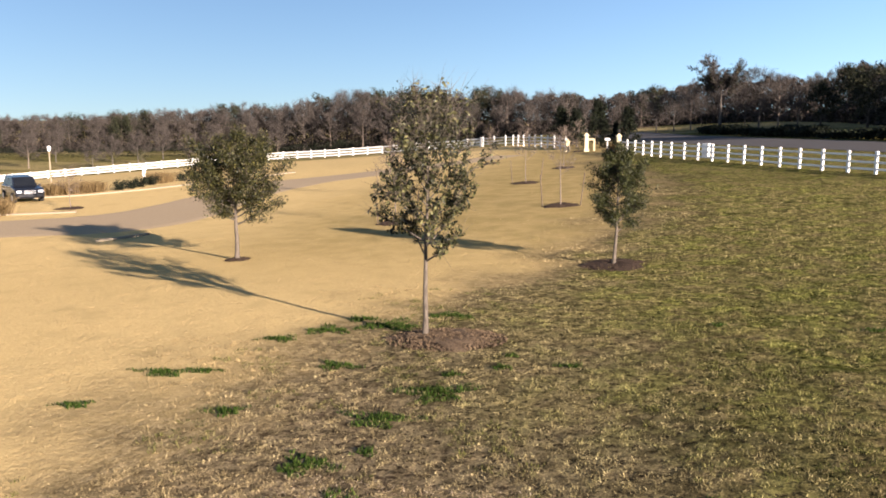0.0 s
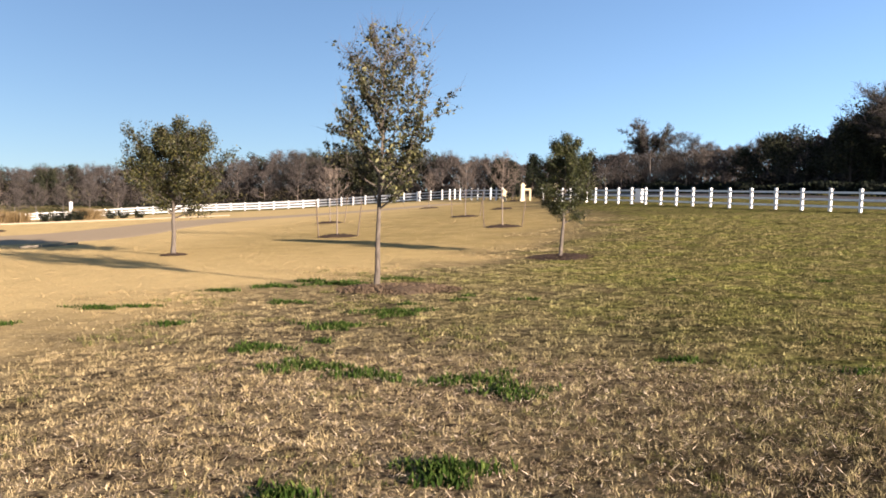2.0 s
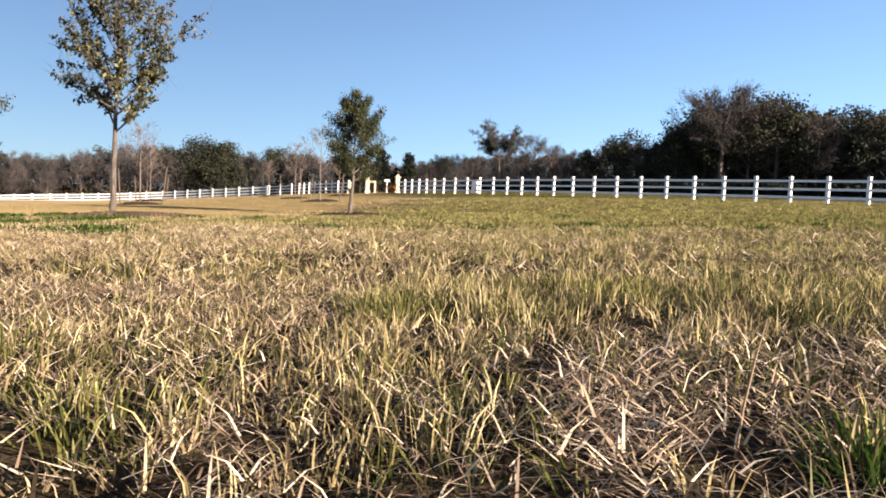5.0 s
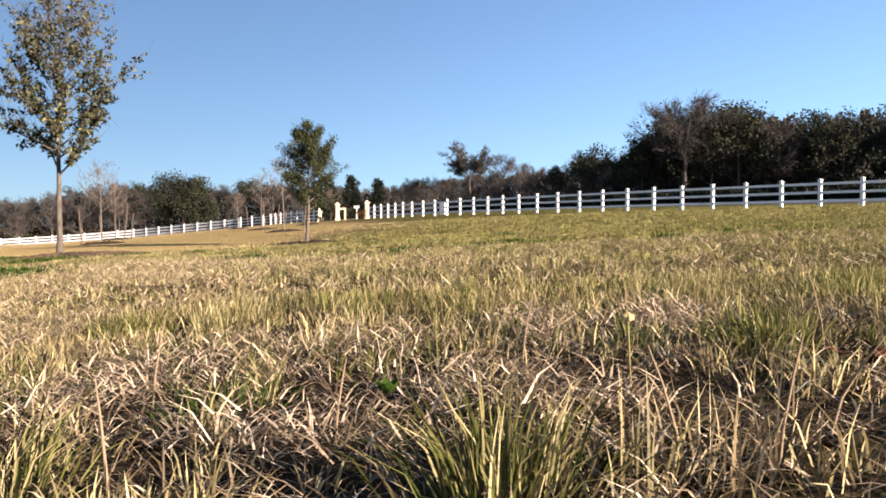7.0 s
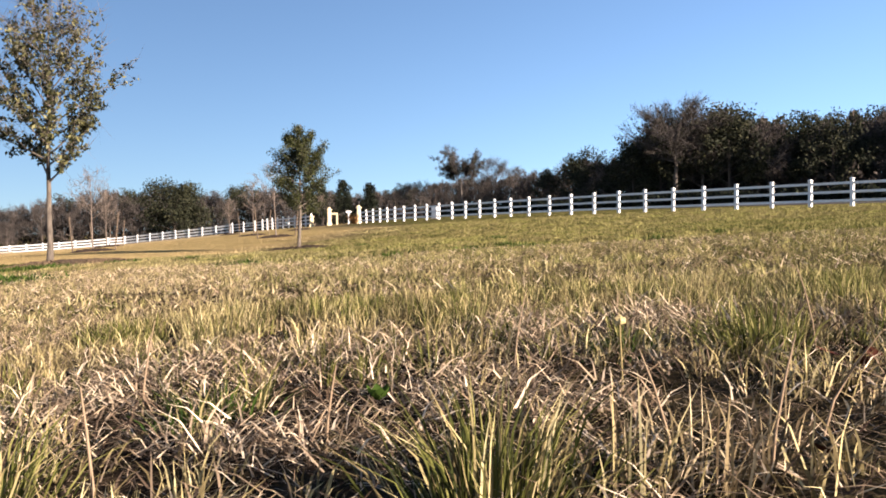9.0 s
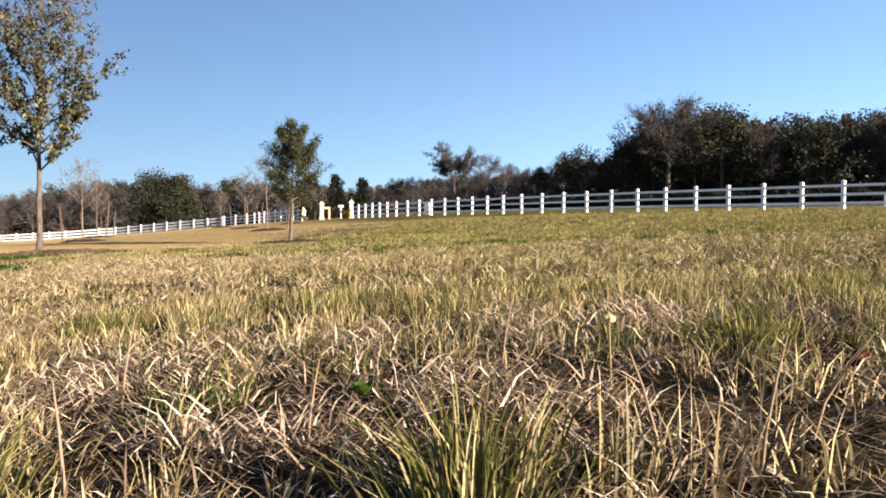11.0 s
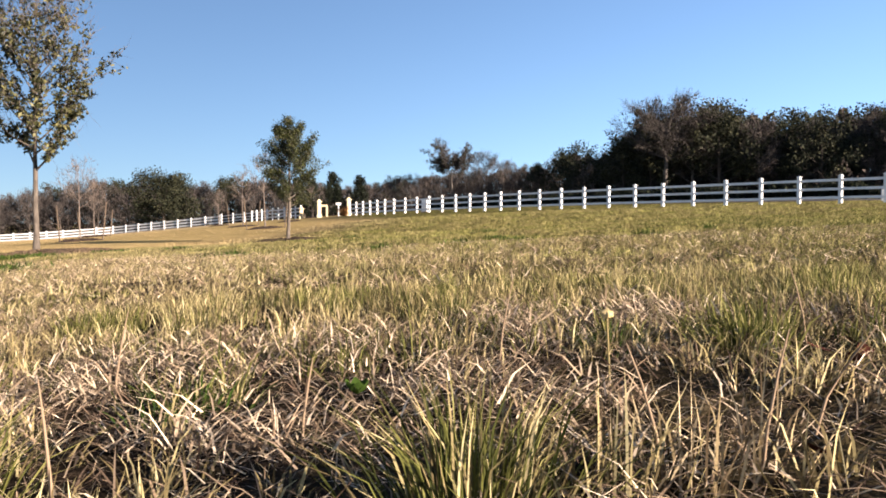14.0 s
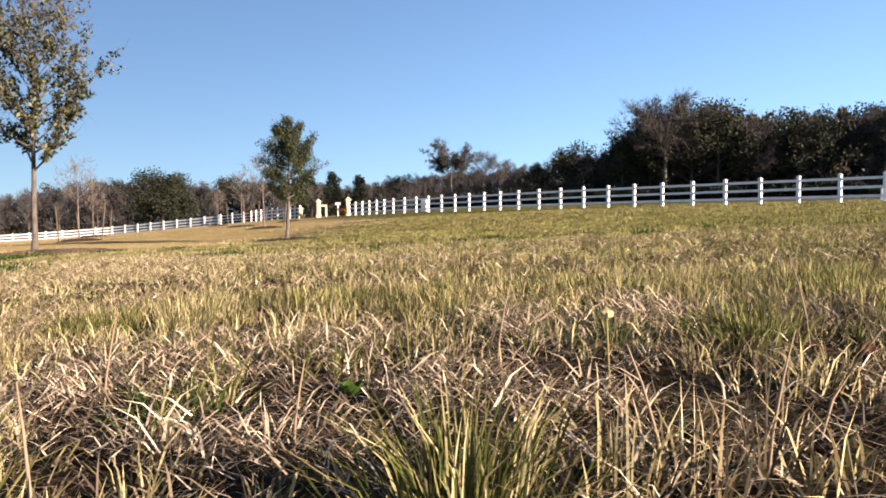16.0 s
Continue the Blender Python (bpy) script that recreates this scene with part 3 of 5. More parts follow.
def flaring(f):
    return float(np.interp(f, [0.0, 0.3, 0.6, 0.85, 1.0], [0.78, 1.0, 0.84, 0.6, 0.42]))


def umbrella(f):
    return 0.6 + 0.5 * f


def conic(f):
    return 1.0 - 0.72 * f


def domed(f):
    return math.sqrt(max(0.05, 1.0 - (f - 0.25) ** 2 * 1.35))


def stand(ob, x, y, turn=0.0, sink=0.0):
    ob.matrix_basis = pose(x, y, on_ground(x, y) - sink, 0, 0, turn)
    return ob


def mulch_ring(x, y, radius, material, label, seed, chips=700, high=0.1, long=1.0):
    """A low heap of bark mulch: a ragged mound with loose chips on it."""
    rg = np.random.default_rng(seed)
    ring = new("mulch_ring")
    tagged(ring, label, "mulch")
    rings, seg = 7, 28
    ph = rg.uniform(0, 6.28, 4)
    verts = [(x, y, on_ground(x, y) + high * 0.7)]
    for i in range(1, rings + 1):
        for j in range(seg):
            a = 2 * math.pi * j / seg
            r = radius * i / rings * (1 + 0.12 * math.sin(3 * a + ph[0]) + 0.09 * math.sin(7 * a + ph[1]) + 0.05 * math.sin(13 * a + ph[2]))
            px, py = x + r * long * math.cos(a), y + r * math.sin(a)
            h = high * (0.75 + 0.5 * math.sin(math.pi * i / rings)) * (1 - (i / rings) ** 3) + rg.normal(0, high * 0.22) - 0.02 * (i == rings)
            verts.append((px, py, on_ground(px, py) + h))
    faces = [(0, 1 + j, 1 + (j + 1) % seg) for j in range(seg)]
    for i in range(rings - 1):
        for j in range(seg):
            a, b = 1 + i * seg + j, 1 + i * seg + (j + 1) % seg
            faces.append((a, a + seg, b + seg, b))
    mesh_object("mound", verts, faces, material, ring, smooth=True)
    r = radius * np.sqrt(rg.uniform(0, 1.1, chips))
    a = rg.uniform(0, 6.283, chips)
    at = np.column_stack([x + r * long * np.cos(a), y + r * np.sin(a), np.zeros(chips)])
    at[:, 2] = ground_height(at[:, 0], at[:, 1]) + high * 0.95 * (1 - np.clip(r / radius, 0, 1) ** 3) + 0.012
    co, loops = leaf_quads(rg, at, 0.07, 0.4, 0.0)
    tagged(polys("loose_bark", co, loops, 4, material, ring), kind="stuff")
    return ring

# the three established young oaks
T1, T2, T3 = (-7.35, 14.7), (-16.85, 23.6), (-4.5, 23.6)
oak = stand(tree("oak_tree", 11, 4.85, 0.06, 0.3, 1.38, 34, flaring, 0.088, OAK_LEAF, 6800, BARK, 0.98, 0.008, 1500, BARK, subs=8,
                 cluster=0.034, limb_parts=True, bare_top=0.8), *T1)
tagged(oak, "slender young oak with sparse olive leaves in a mulch ring", "tree", "young oaks on the field")
oak = stand(tree("oak_tree", 12, 4.05, 0.085, 0.28, 1.32, 40, ovate, 0.08, OAK_LEAF_DENSE, 33000, BARK, 0.55, 0.008, 1500, BARK, subs=9,
                 cluster=0.08, limb_parts=True), *T2)
tagged(oak, "broad young live oak with a dense rounded crown", "tree", "young oaks on the field")
oak = stand(tree("oak_tree", 13, 3.5, 0.06, 0.27, 0.72, 32, ovate, 0.054, OAK_LEAF_DARK, 26000, BARK, 0.55, 0.006, 600, BARK, subs=8,
                 cluster=0.115, limb_parts=True), *T3)
tagged(oak, "small young live oak with a dark oval crown", "tree", "young oaks on the field")
mulch_ring(T1[0] + 0.45, T1[1] - 0.1, 0.85, MULCH_PALE, "weathered bark mulch heap round a slender oak", 21, 2600, 0.08, 1.35)
# no mulch at the broad oak: this dark mound is added for trunk-foot shade
mulch_ring(*T2, 0.42, MULCH, "dark mulch ring at the broad oak", 22, 300, 0.05)
mulch_ring(*T3, 0.95, MULCH, "dark mulch ring at the small oak", 23, 500, 0.07)

# bare staked saplings
SAPLINGS = [(-14.4, 32.3, 3.2), (-8.1, 37.0, 3.4), (-12.1, 49.2, 3.4), (-19.7, 46.0, 3.2), (-11.4, 60.0, 3.0),
            (-19.3, 70.0, 3.0), (-13.0, 80.5, 3.0), (-38.7, 40.9, 2.2)]
for k, (sx, sy, sh) in enumerate(SAPLINGS):
    sap = stand(tree("bare_sapling", 40 + k, sh, 0.035, 0.38, 0.85, 14, ovate, 0.05, None, 0, BARK_PALE, 1.0, 0.017, 500, TWIG_PALE, subs=5, sides=5), sx, sy)
    tagged(sap, "leafless staked sapling in a dark mulch ring", "tree", "staked saplings")
    mulch_ring(sx, sy, 0.85, MULCH, "dark mulch ring at a staked sapling", 60 + k, 200, 0.08)


def stake(x, y, lean_x, high):
    bm = bmesh.new()
    z = on_ground(x, y)
    top = Vector((lean_x, 0, high))
    m = Matrix.Translation((x, y, z - 0.1)) @ top.to_track_quat("Z", "Y").to_matrix().to_4x4() @ Matrix.Translation((0, 0, high / 2 + 0.05))
    bmesh.ops.create_cone(bm, segments=8, radius1=0.028, radius2=0.024, depth=high + 0.1, cap_ends=True, matrix=m)
    me = bpy.data.meshes.new("wooden_stake")
    bm.to_mesh(me)
    bm.free()
    me.materials.append(STAKE)
    tagged(new("wooden_stake", me), "weathered wooden stake leaning beside a sapling", "stake", "sapling stakes")


for sx, sy, sh in SAPLINGS[:4]:
    stake(sx - 0.85, sy + 0.1, -0.12, 1.45)
    stake(sx + 0.9, sy - 0.05, 0.16, 1.5)

# ---- far woods ----
PROTO = []
for k in range(4):
    PROTO.append(("bare", tree("bare_tree", 100 + k, 9.5, 0.2, 0.22, 3.6, 17, domed, 0.1, None, 0, BARK_PALE if k % 2 else BARK_GREY, 0.7, 0.06, 3000, TWIG, subs=3, twig_reach=0.75, sides=4, cluster=0.22)))
for k in range(4):
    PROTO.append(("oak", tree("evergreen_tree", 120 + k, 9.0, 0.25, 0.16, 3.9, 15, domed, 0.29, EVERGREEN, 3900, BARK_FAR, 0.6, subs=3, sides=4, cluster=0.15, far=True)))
for k in range(2):
    PROTO.append(("cedar", tree("cedar_tree", 140 + k, 6.5, 0.16, 0.04, 1.8, 30, conic, 0.26, CEDAR, 3000, BARK_FAR, 0.5, subs=1, sides=4, cluster=0.16, far=True)))
used = set()
TOPS = [max(v.co.z for o in ob.children for v in o.data.vertices) for _, ob in PROTO]


def plant(kind, x, y, height, turn, label, group="trees of the far woods"):
    pool = [i for i, (k, _) in enumerate(PROTO) if k == kind]
    i = pool[int(rng.integers(len(pool)))]
    scale = height / TOPS[i]
    m = Matrix.Translation((x, y, on_ground(x, y) - 0.1)) @ Matrix.Rotation(radians(turn), 4, "Z")
    ob = PROTO[i][1]
    if i in used:
        ob = copy_thing(ob, m)
    else:
        used.add(i)
        ob.matrix_basis = m
    ob.scale = (scale, scale, scale)
    tagged(ob, label, "tree", group)
    return ob


LABEL = {"bare": "leafless grey-brown winter tree in the woods", "oak": "dark evergreen oak in the woods", "cedar": "dark conical cedar in the woods"}


def wooded(heading, distance, top, kind):
    """One tree of the woods: heading in degrees clockwise from straight ahead, distance, and its top over eye level."""
    x, y = distance * math.sin(radians(heading)), distance * math.cos(radians(heading))
    plant(kind, x, y, max(2.5, top - on_ground(x, y)), rng.uniform(0, 360), LABEL[kind])


def woods_edge(heading):
    return float(np.interp(heading, [-48, -35, -28, -20, -12, -6, -2, 4, 8, 11, 13, 20, 42, 62], [262, 255, 238, 212, 186, 182, 190, 180, 140, 106, 93, 84, 72, 80]))


def skyline(heading):
    """Slope of the woods' upper edge over eye level."""
    return float(np.interp(heading, [-48, -42, -36, -31, -28.5, -25.3, -24, -19, -17, -15, -10, -7.3, -4.1, -2.5, -1, 2.6, 5.8, 7.5, 8.9, 10.8, 12, 13.1, 15.3, 17.5, 19.3, 21.4, 22.6, 23.4, 25.7, 42],
                           [0.017, 0.020, 0.027, 0.033, 0.034, 0.046, 0.050, 0.052, 0.051, 0.055, 0.055, 0.046, 0.052, 0.059, 0.062, 0.068, 0.068, 0.074, 0.092, 0.090, 0.105,
                            0.118, 0.130, 0.140, 0.143, 0.138, 0.118, 0.128, 0.135, 0.14]))


KINDS = ["bare", "bare", "bare", "bare", "oak", "oak", "cedar"]
KINDS_LEFT = ["bare", "bare", "bare", "bare", "bare", "bare", "oak"]
KINDS_RIGHT = ["bare", "bare", "oak", "oak", "oak", "oak", "cedar"]
for k in range(176):
    heading = -50 + 84 * (k + rng.uniform(0, 1)) / 176
    row = k % 4
    kind = str(rng.choice(KINDS_LEFT if heading < 8.5 and row < 3 else KINDS if heading < 11 else KINDS_RIGHT))
    distance = woods_edge(heading) + row * (9 if heading < 8 else 5) + rng.uniform(0, 6)
    crown = rng.uniform(0.9, 1.06) if row > 0 else rng.uniform(0.62, 0.95)
    wooded(heading, distance, skyline(heading) * distance * crown * (0.8 if kind == "cedar" else 1.0), kind)
# brown bare trees round the tall one, in front of the far field
for heading, distance, top, kind in [(-3.4, 128, 7.6, "bare"), (-2.3, 124, 8.0, "bare"), (-1.2, 127, 7.6, "bare"), (0.6, 130, 7.8, "bare"), (2.2, 130, 9.0, "bare"), (3.0, 124, 11.2, "bare"), (4.2, 127, 10.0, "bare"), (5.3, 121, 9.0, "bare"), (6.6, 118, 8.6, "oak")]:
    wooded(heading, distance, top, kind)
# scattered bare trees on the low pasture beyond the left fence
for heading, distance, slope in [(-44.2, 186, 0.006), (-42.6, 205, 0.011), (-40.6, 172, 0.003), (-39.4, 176, 0.006), (-37.8, 190, 0.008), (-36.2, 210, 0.012), (-34.6, 182, 0.009), (-33.0, 204, 0.016), (-30.6, 186, 0.018), (-28.9, 178, 0.016)]:
    wooded(heading, distance, slope * distance, "bare")
# landmarks of the skyline
for heading, distance, top, kind in [(12.4, 86, 9.4, "oak"), (14.2, 86, 9.8, "oak"), (15.4, 85, 9.6, "oak"), (16.9, 84, 11.4, "bare"), (18.6, 83, 11.6, "oak"), (9.0, 97, 9.6, "oak"), (21.0, 84, 11.2, "bare")]:
    wooded(heading, distance, top, kind)
dome = tree("evergreen_tree", 177, 11.0, 0.45, 0.06, 5.6, 30, domed, 0.34, EVERGREEN, 15000, BARK_FAR, 0.42, subs=5, sides=5, cluster=0.13, far=True)
stand(dome, -49.5, 143.7, 20)
dome.scale = (1.0, 1.0, (9.9 - on_ground(-49.5, 143.7)) / max(v.co.z for o in dome.children for v in o.data.vertices))
tagged(dome, "broad dark green live oak with a dome-shaped crown", "tree", "trees of the far woods")
tall = tree("bare_tree", 171, 8.6, 0.24, 0.5, 3.6, 13, umbrella, 0.27, EVERGREEN, 700, BARK_GREY, 0.75, 0.045, 9000, TWIG, twig_reach=0.5, subs=9, sides=5, cluster=0.08, trunk_top=0.64, far=True)
stand(tall, 1.2, 121.0, 40)
tall.scale = (1.12, 1.12, (12.9 - on_ground(1.2, 121.0)) / max(v.co.z for o in tall.children for v in o.data.vertices))
tagged(tall, "tall forked winter tree standing above the woods", "tree", "trees of the far woods")
crowned = tree("bare_tree", 173, 11.0, 0.3, 0.34, 4.4, 24, domed, 0.27, EVERGREEN, 700, BARK_GREY, 0.55, 0.035, 14000, TWIG, subs=9, sides=5, cluster=0.11, trunk_top=0.82, far=True, twig_reach=0.5)
stand(crowned, 83.0 * math.sin(radians(15.2)), 83.0 * math.cos(radians(15.2)), 70)
crowned.scale = (1.0, 1.0, (13.7 - on_ground(22.0, 80.0)) / max(v.co.z for o in crowned.children for v in o.data.vertices))
tagged(crowned, "large half-bare tree with an open grey crown", "tree", "trees of the far woods")


def thicket(name, label, count, size, material, height, behind, deep, seed, dips=0.28, low=0.28):
    """Undergrowth and further trees of the woods, too fine to count."""
    rg = np.random.default_rng(seed)
    deg = rg.uniform(-51, 36, count)
    hd = np.radians(deg)
    near = np.array([woods_edge(a) for a in deg])
    top_share = np.interp(deg, [-16, -6], [low, 1.0])
    lumps = 1.0 - dips + dips * np.sin(hd * 90 + 2.0 * np.sin(hd * 37)) * np.sin(hd * 211)
    dist = near + behind + rg.uniform(0, deep, count)
    x, y = dist * np.sin(hd), dist * np.cos(hd)
    top = np.array([skyline(a) for a in deg]) * dist * height - ground_height(x, y)
    top = top * top_share
    z = ground_height(x, y) + top * lumps * rg.uniform(0, 1, count)
    co, loops = leaf_tris(rg, np.column_stack([x, y, z]), size)
    tagged(polys(name, co, loops, 3, material), label, "undergrowth", kind="stuff")


thicket("thicket", "leafless brown thicket at the foot of the woods", 62000, 0.42, TWIG_SHADED, 0.5, -1.0, 14.0, 81, 0.28, 0.6)
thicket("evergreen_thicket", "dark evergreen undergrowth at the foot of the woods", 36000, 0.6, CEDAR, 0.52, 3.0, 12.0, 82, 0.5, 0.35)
# inner trees take the darkened twig colour in place of woodland shade
thicket("deep_woods", "tangle of further trees inside the woods, coloured dark for shade", 95000, 0.6, TWIG_SHADED, 0.92, 16.0, 24.0, 83, 0.1, 0.9)


def hedge(label, line, high, wide, count, seed):
    """A low ragged band of leaves: scrub, and a stand-in for roadside shade."""
    rg = np.random.default_rng(seed)
    pts = np.array(line, float)
    leg = np.concatenate([[0], np.cumsum(np.linalg.norm(np.diff(pts, axis=0), axis=1))])
    s = rg.uniform(0, leg[-1], count)
    x, y = np.interp(s, leg, pts[:, 0]), np.interp(s, leg, pts[:, 1])
    tall_here = high * (0.75 + 0.25 * np.sin(s * 0.9 + 2 * np.sin(s * 0.37)))
    x, y = x + rg.normal(0, wide * 0.4, count), y + rg.normal(0, wide * 0.4, count)
    co, loops = leaf_tris(rg, np.column_stack([x, y, ground_height(x, y) + tall_here * np.sqrt(rg.uniform(0, 1, count))]), 0.26)
    tagged(polys("hedge", co, loops, 3, CEDAR), label, "hedge", kind="stuff")


# the first is added in place of the tree shade lying across the road
hedge("low dark leafy band standing in for tree shade by the road", [(45.0, 31.0), (32.5, 51.0), (19.0, 70.5), (11.0, 82.5), (4.5, 94.0), (-1.0, 107.0)], 1.2, 1.3, 36000, 91)
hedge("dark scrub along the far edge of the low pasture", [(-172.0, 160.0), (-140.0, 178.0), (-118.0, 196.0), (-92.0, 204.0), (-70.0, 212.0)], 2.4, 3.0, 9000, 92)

# ---- gateway ----
def gate_column(x, y, high, wide, lamp=True):
    col = tagged(new("gate_column"), "cream stucco gate column with a capped top", "column", "gate columns")
    z = on_ground(x, y)
    turn = Matrix.Rotation(radians(20), 3, "Z")
    bm = bmesh.new()
    box(bm, (x, y, z + high / 2 - 0.1), (wide, wide, high + 0.2), 0.02, turn)
    part("shaft", bm, STUCCO, col)
    bm = bmesh.new()
    box(bm, (x, y, z + 0.12), (wide + 0.12, wide + 0.12, 0.3), 0.02, turn)
    part("plinth", bm, STUCCO, col)
    bm = bmesh.new()
    box(bm, (x, y, z + high + 0.05), (wide + 0.16, wide + 0.16, 0.1), 0.02, turn)
    bmesh.ops.create_cone(bm, segments=4, radius1=wide * 0.72, radius2=0.08, depth=0.2, cap_ends=True,
                          matrix=Matrix.Translation((x, y, z + high + 0.2)) @ Matrix.Rotation(radians(65), 4, "Z"))
    part("cap", bm, STUCCO, col)
    if lamp:
        bm = bmesh.new()
        bmesh.ops.create_cone(bm, segments=8, radius1=0.1, radius2=0.13, depth=0.28, cap_ends=True, matrix=Matrix.Translation((x, y, z + high + 0.42)))
        bmesh.ops.create_cone(bm, segments=8, radius1=0.17, radius2=0.02, depth=0.12, cap_ends=True, matrix=Matrix.Translation((x, y, z + high + 0.62)))
        part("lantern", bm, IRON, col, "dark iron lantern")
    return col


gate_column(-12.2, 80.0, 1.5, 0.36)
gate_column(-14.3, 82.0, 0.95, 0.36, False)
gate_column(-8.75, 75.3, 1.4, 0.34)
wall_top = tagged(new("gate_wing_wall"), "low cream stucco wing wall joined to a gate column", "wall")
bm = bmesh.new()
box(bm, (-11.7, 80.1, on_ground(-11.7, 80.1) + 1.12), (0.6, 0.22, 0.2), 0.02)
part("lintel", bm, STUCCO, wall_top)
bm = bmesh.new()
box(bm, (-11.45, 80.1, on_ground(-11.45, 80.1) + 0.45), (0.16, 0.22, 1.1), 0.02)
part("pier", bm, STUCCO, wall_top)


sign_x, sign_y = -9.9, 77.0
sign = tagged(new("gate_sign"), "small pale sign on a white post inside the gateway", "sign")
bm = bmesh.new()
box(bm, (sign_x, sign_y, on_ground(sign_x, sign_y) + 0.5), (0.1, 0.1, 1.1), 0.01)
part("post", bm, VINYL, sign)
bm = bmesh.new()
box(bm, (sign_x, sign_y - 0.06, on_ground(sign_x, sign_y) + 1.16), (0.5, 0.04, 0.22), 0.01)
part("panel", bm, VINYL, sign)


def cedar_at(x, y, high, label):
    return plant("cedar", x, y, high, rng.uniform(0, 360), label, "cedars at the gateway")


for cx, cy, ch in [(-10.9, 84.5, 3.0), (-9.9, 85.5, 2.7), (-8.6, 84.0, 4.2), (-16.5, 92.0, 4.8), (-12.6, 93.0, 5.2), (-14.6, 91.0, 4.4)]:
    cedar_at(cx, cy, ch, "dark conical cedar by the gateway")


def shrub(name, label, x, y, high, wide, material, seed, count=900, size=0.12, category="shrub"):
    """A loose shrub: stems from one root and leaves in uneven clumps."""
    rg = np.random.default_rng(seed)
    root = tagged(new(name), label, category, "shrubs along the drive")
    lines, tips = [], []
    for k in range(12):
        a = rg.uniform(0, 6.28)
        d = np.array([math.cos(a) * 0.7, math.sin(a) * 0.7, 1.0])
        line, _ = bent(rg, (0, 0, -0.05), d / np.linalg.norm(d), high * rg.uniform(0.7, 1.05), 4, 0.1, 0.15)
        line[:, :2] *= wide / high
        lines.append((line, np.linspace(0.018, 0.005, 5)))
        tips += list(line[1:])
    co, loops = tube_arrays(lines, 4)
    polys("stem", co, loops, 4, BARK_FAR, root)
    tips = np.array(tips)
    at = tips[rg.integers(0, len(tips), count)] + rg.normal(0, 0.13 * wide, (count, 3))
    at[:, 2] = np.abs(at[:, 2])
    co, loops = leaf_quads(rg, at, size)
    tagged(polys("foliage", co, loops, 4, material, root), kind="stuff")
    return stand(root, x, y)


shrub("rusty_shrub", "rust-coloured dry shrub beside a gate column", -9.15, 75.1, 1.05, 0.65, RUST_SHRUB, 501)


def ornamental_grass(x, y, high, seed):
    rg = np.random.default_rng(seed)
    n = 700
    off = rg.normal(0, 0.3, (n, 2)) * high
    away = np.clip(off / (0.3 * high) * 0.42 + rg.normal(0, 0.15, (n, 2)), -0.8, 0.8)
    px, py = x + off[:, 0], y + off[:, 1]
    h = 0.8 * high * rg.uniform(0.45, 1.1, n)
    base = np.column_stack([px, py, ground_height(px, py)])
    az = rg.uniform(0, 6.28, n)
    side = np.column_stack([np.cos(az), np.sin(az), np.zeros(n)]) * 0.014
    mid = base + np.column_stack([away * (h * 0.3)[:, None], h * 0.65])
    tip = base + np.column_stack([away * (h * 0.9)[:, None], h * 0.9])
    co = np.stack([base - side, base + side, mid - side, mid + side, tip], 1).reshape(-1, 3)
    k = np.arange(n)[:, None] * 5
    loops = np.concatenate([k + [0, 1, 3], k + [0, 3, 2], k + [2, 3, 4]], 1).reshape(-1, 3)
    tagged(polys("ornamental_grass", co, loops, 3, DRY_TUFT), "rounded clump of dry golden ornamental grass", "grass clump", "shrubs along the drive")


for k, (bx, by, bh) in enumerate([(-47.5, 49.0, 1.3), (-46.5, 50.2, 1.4), (-45.8, 51.6, 1.2), (-46.9, 60.5, 1.4), (-47.3, 62.2, 1.3), (-41.2, 37.5, 1.5), (-42.6, 38.2, 1.4)]):
    ornamental_grass(bx, by, bh, 520 + k)
for k, (bx, by) in enumerate([(-45.0, 53.4), (-45.0, 54.8), (-45.2, 56.2), (-45.8, 58.6), (-46.6, 64.0), (-46.8, 66.0), (-46.4, 68.0)]):
    shrub("dark_shrub", "low dark evergreen shrub beside the drive", bx, by, 0.85, 0.9, CEDAR, 540 + k)


# kerbs of the drive
def kerb(line, label):
    ob = ribbon("kerb", line, 0.28, 0.09, CONCRETE, 1.0)
    tagged(ob, label, "kerb", kind="structure")


kerb([(-41.5, 37.2), (-38.9, 38.1), (-36.6, 38.9)], "pale concrete kerb beside the drive")
kerb([(-26.2, 28.0), (-25.65, 28.5), (-25.0, 29.9)], "short pale concrete kerb beside the drive")
kerb([(-47.0, 46.5), (-44.2, 48.8), (-42.6, 53.0), (-41.8, 58.8), (-41.4, 66.0), (-40.4, 74.0)], "long pale concrete kerb along the planted bed")

# sapling in a white trunk guard
guard = stand(tree("guarded_sapling", 571, 3.0, 0.04, 0.5, 0.5, 10, ovate, 0.08, OAK_LEAF, 700, BARK_PALE, 1.2, subs=4, sides=5), -49.5, 62.5)
tagged(guard, "young tree in a white trunk guard", "tree")
bm = bmesh.new()
bmesh.ops.create_cone(bm, segments=12, radius1=0.16, radius2=0.14, depth=1.5, cap_ends=False, matrix=Matrix.Translation((0, 0, 0.75)))
part("trunk_guard", bm, VINYL, guard, "white plastic trunk guard")

# white utility box on the verge behind the road fence
box_x, box_y = -1.42, 63.6
cabinet = tagged(new("utility_box"), "white metal utility box standing beside a fence post", "utility box")
bm = bmesh.new()
box(bm, (box_x, box_y, on_ground(box_x, box_y) + 0.5), (0.5, 0.35, 0.96), 0.02, Matrix.Rotation(radians(-32), 3, "Z"))
part("body", bm, VINYL, cabinet)
bm = bmesh.new()
box(bm, (box_x, box_y, on_ground(box_x, box_y) + 1.0), (0.56, 0.41, 0.06), 0.015, Matrix.Rotation(radians(-32), 3, "Z"))
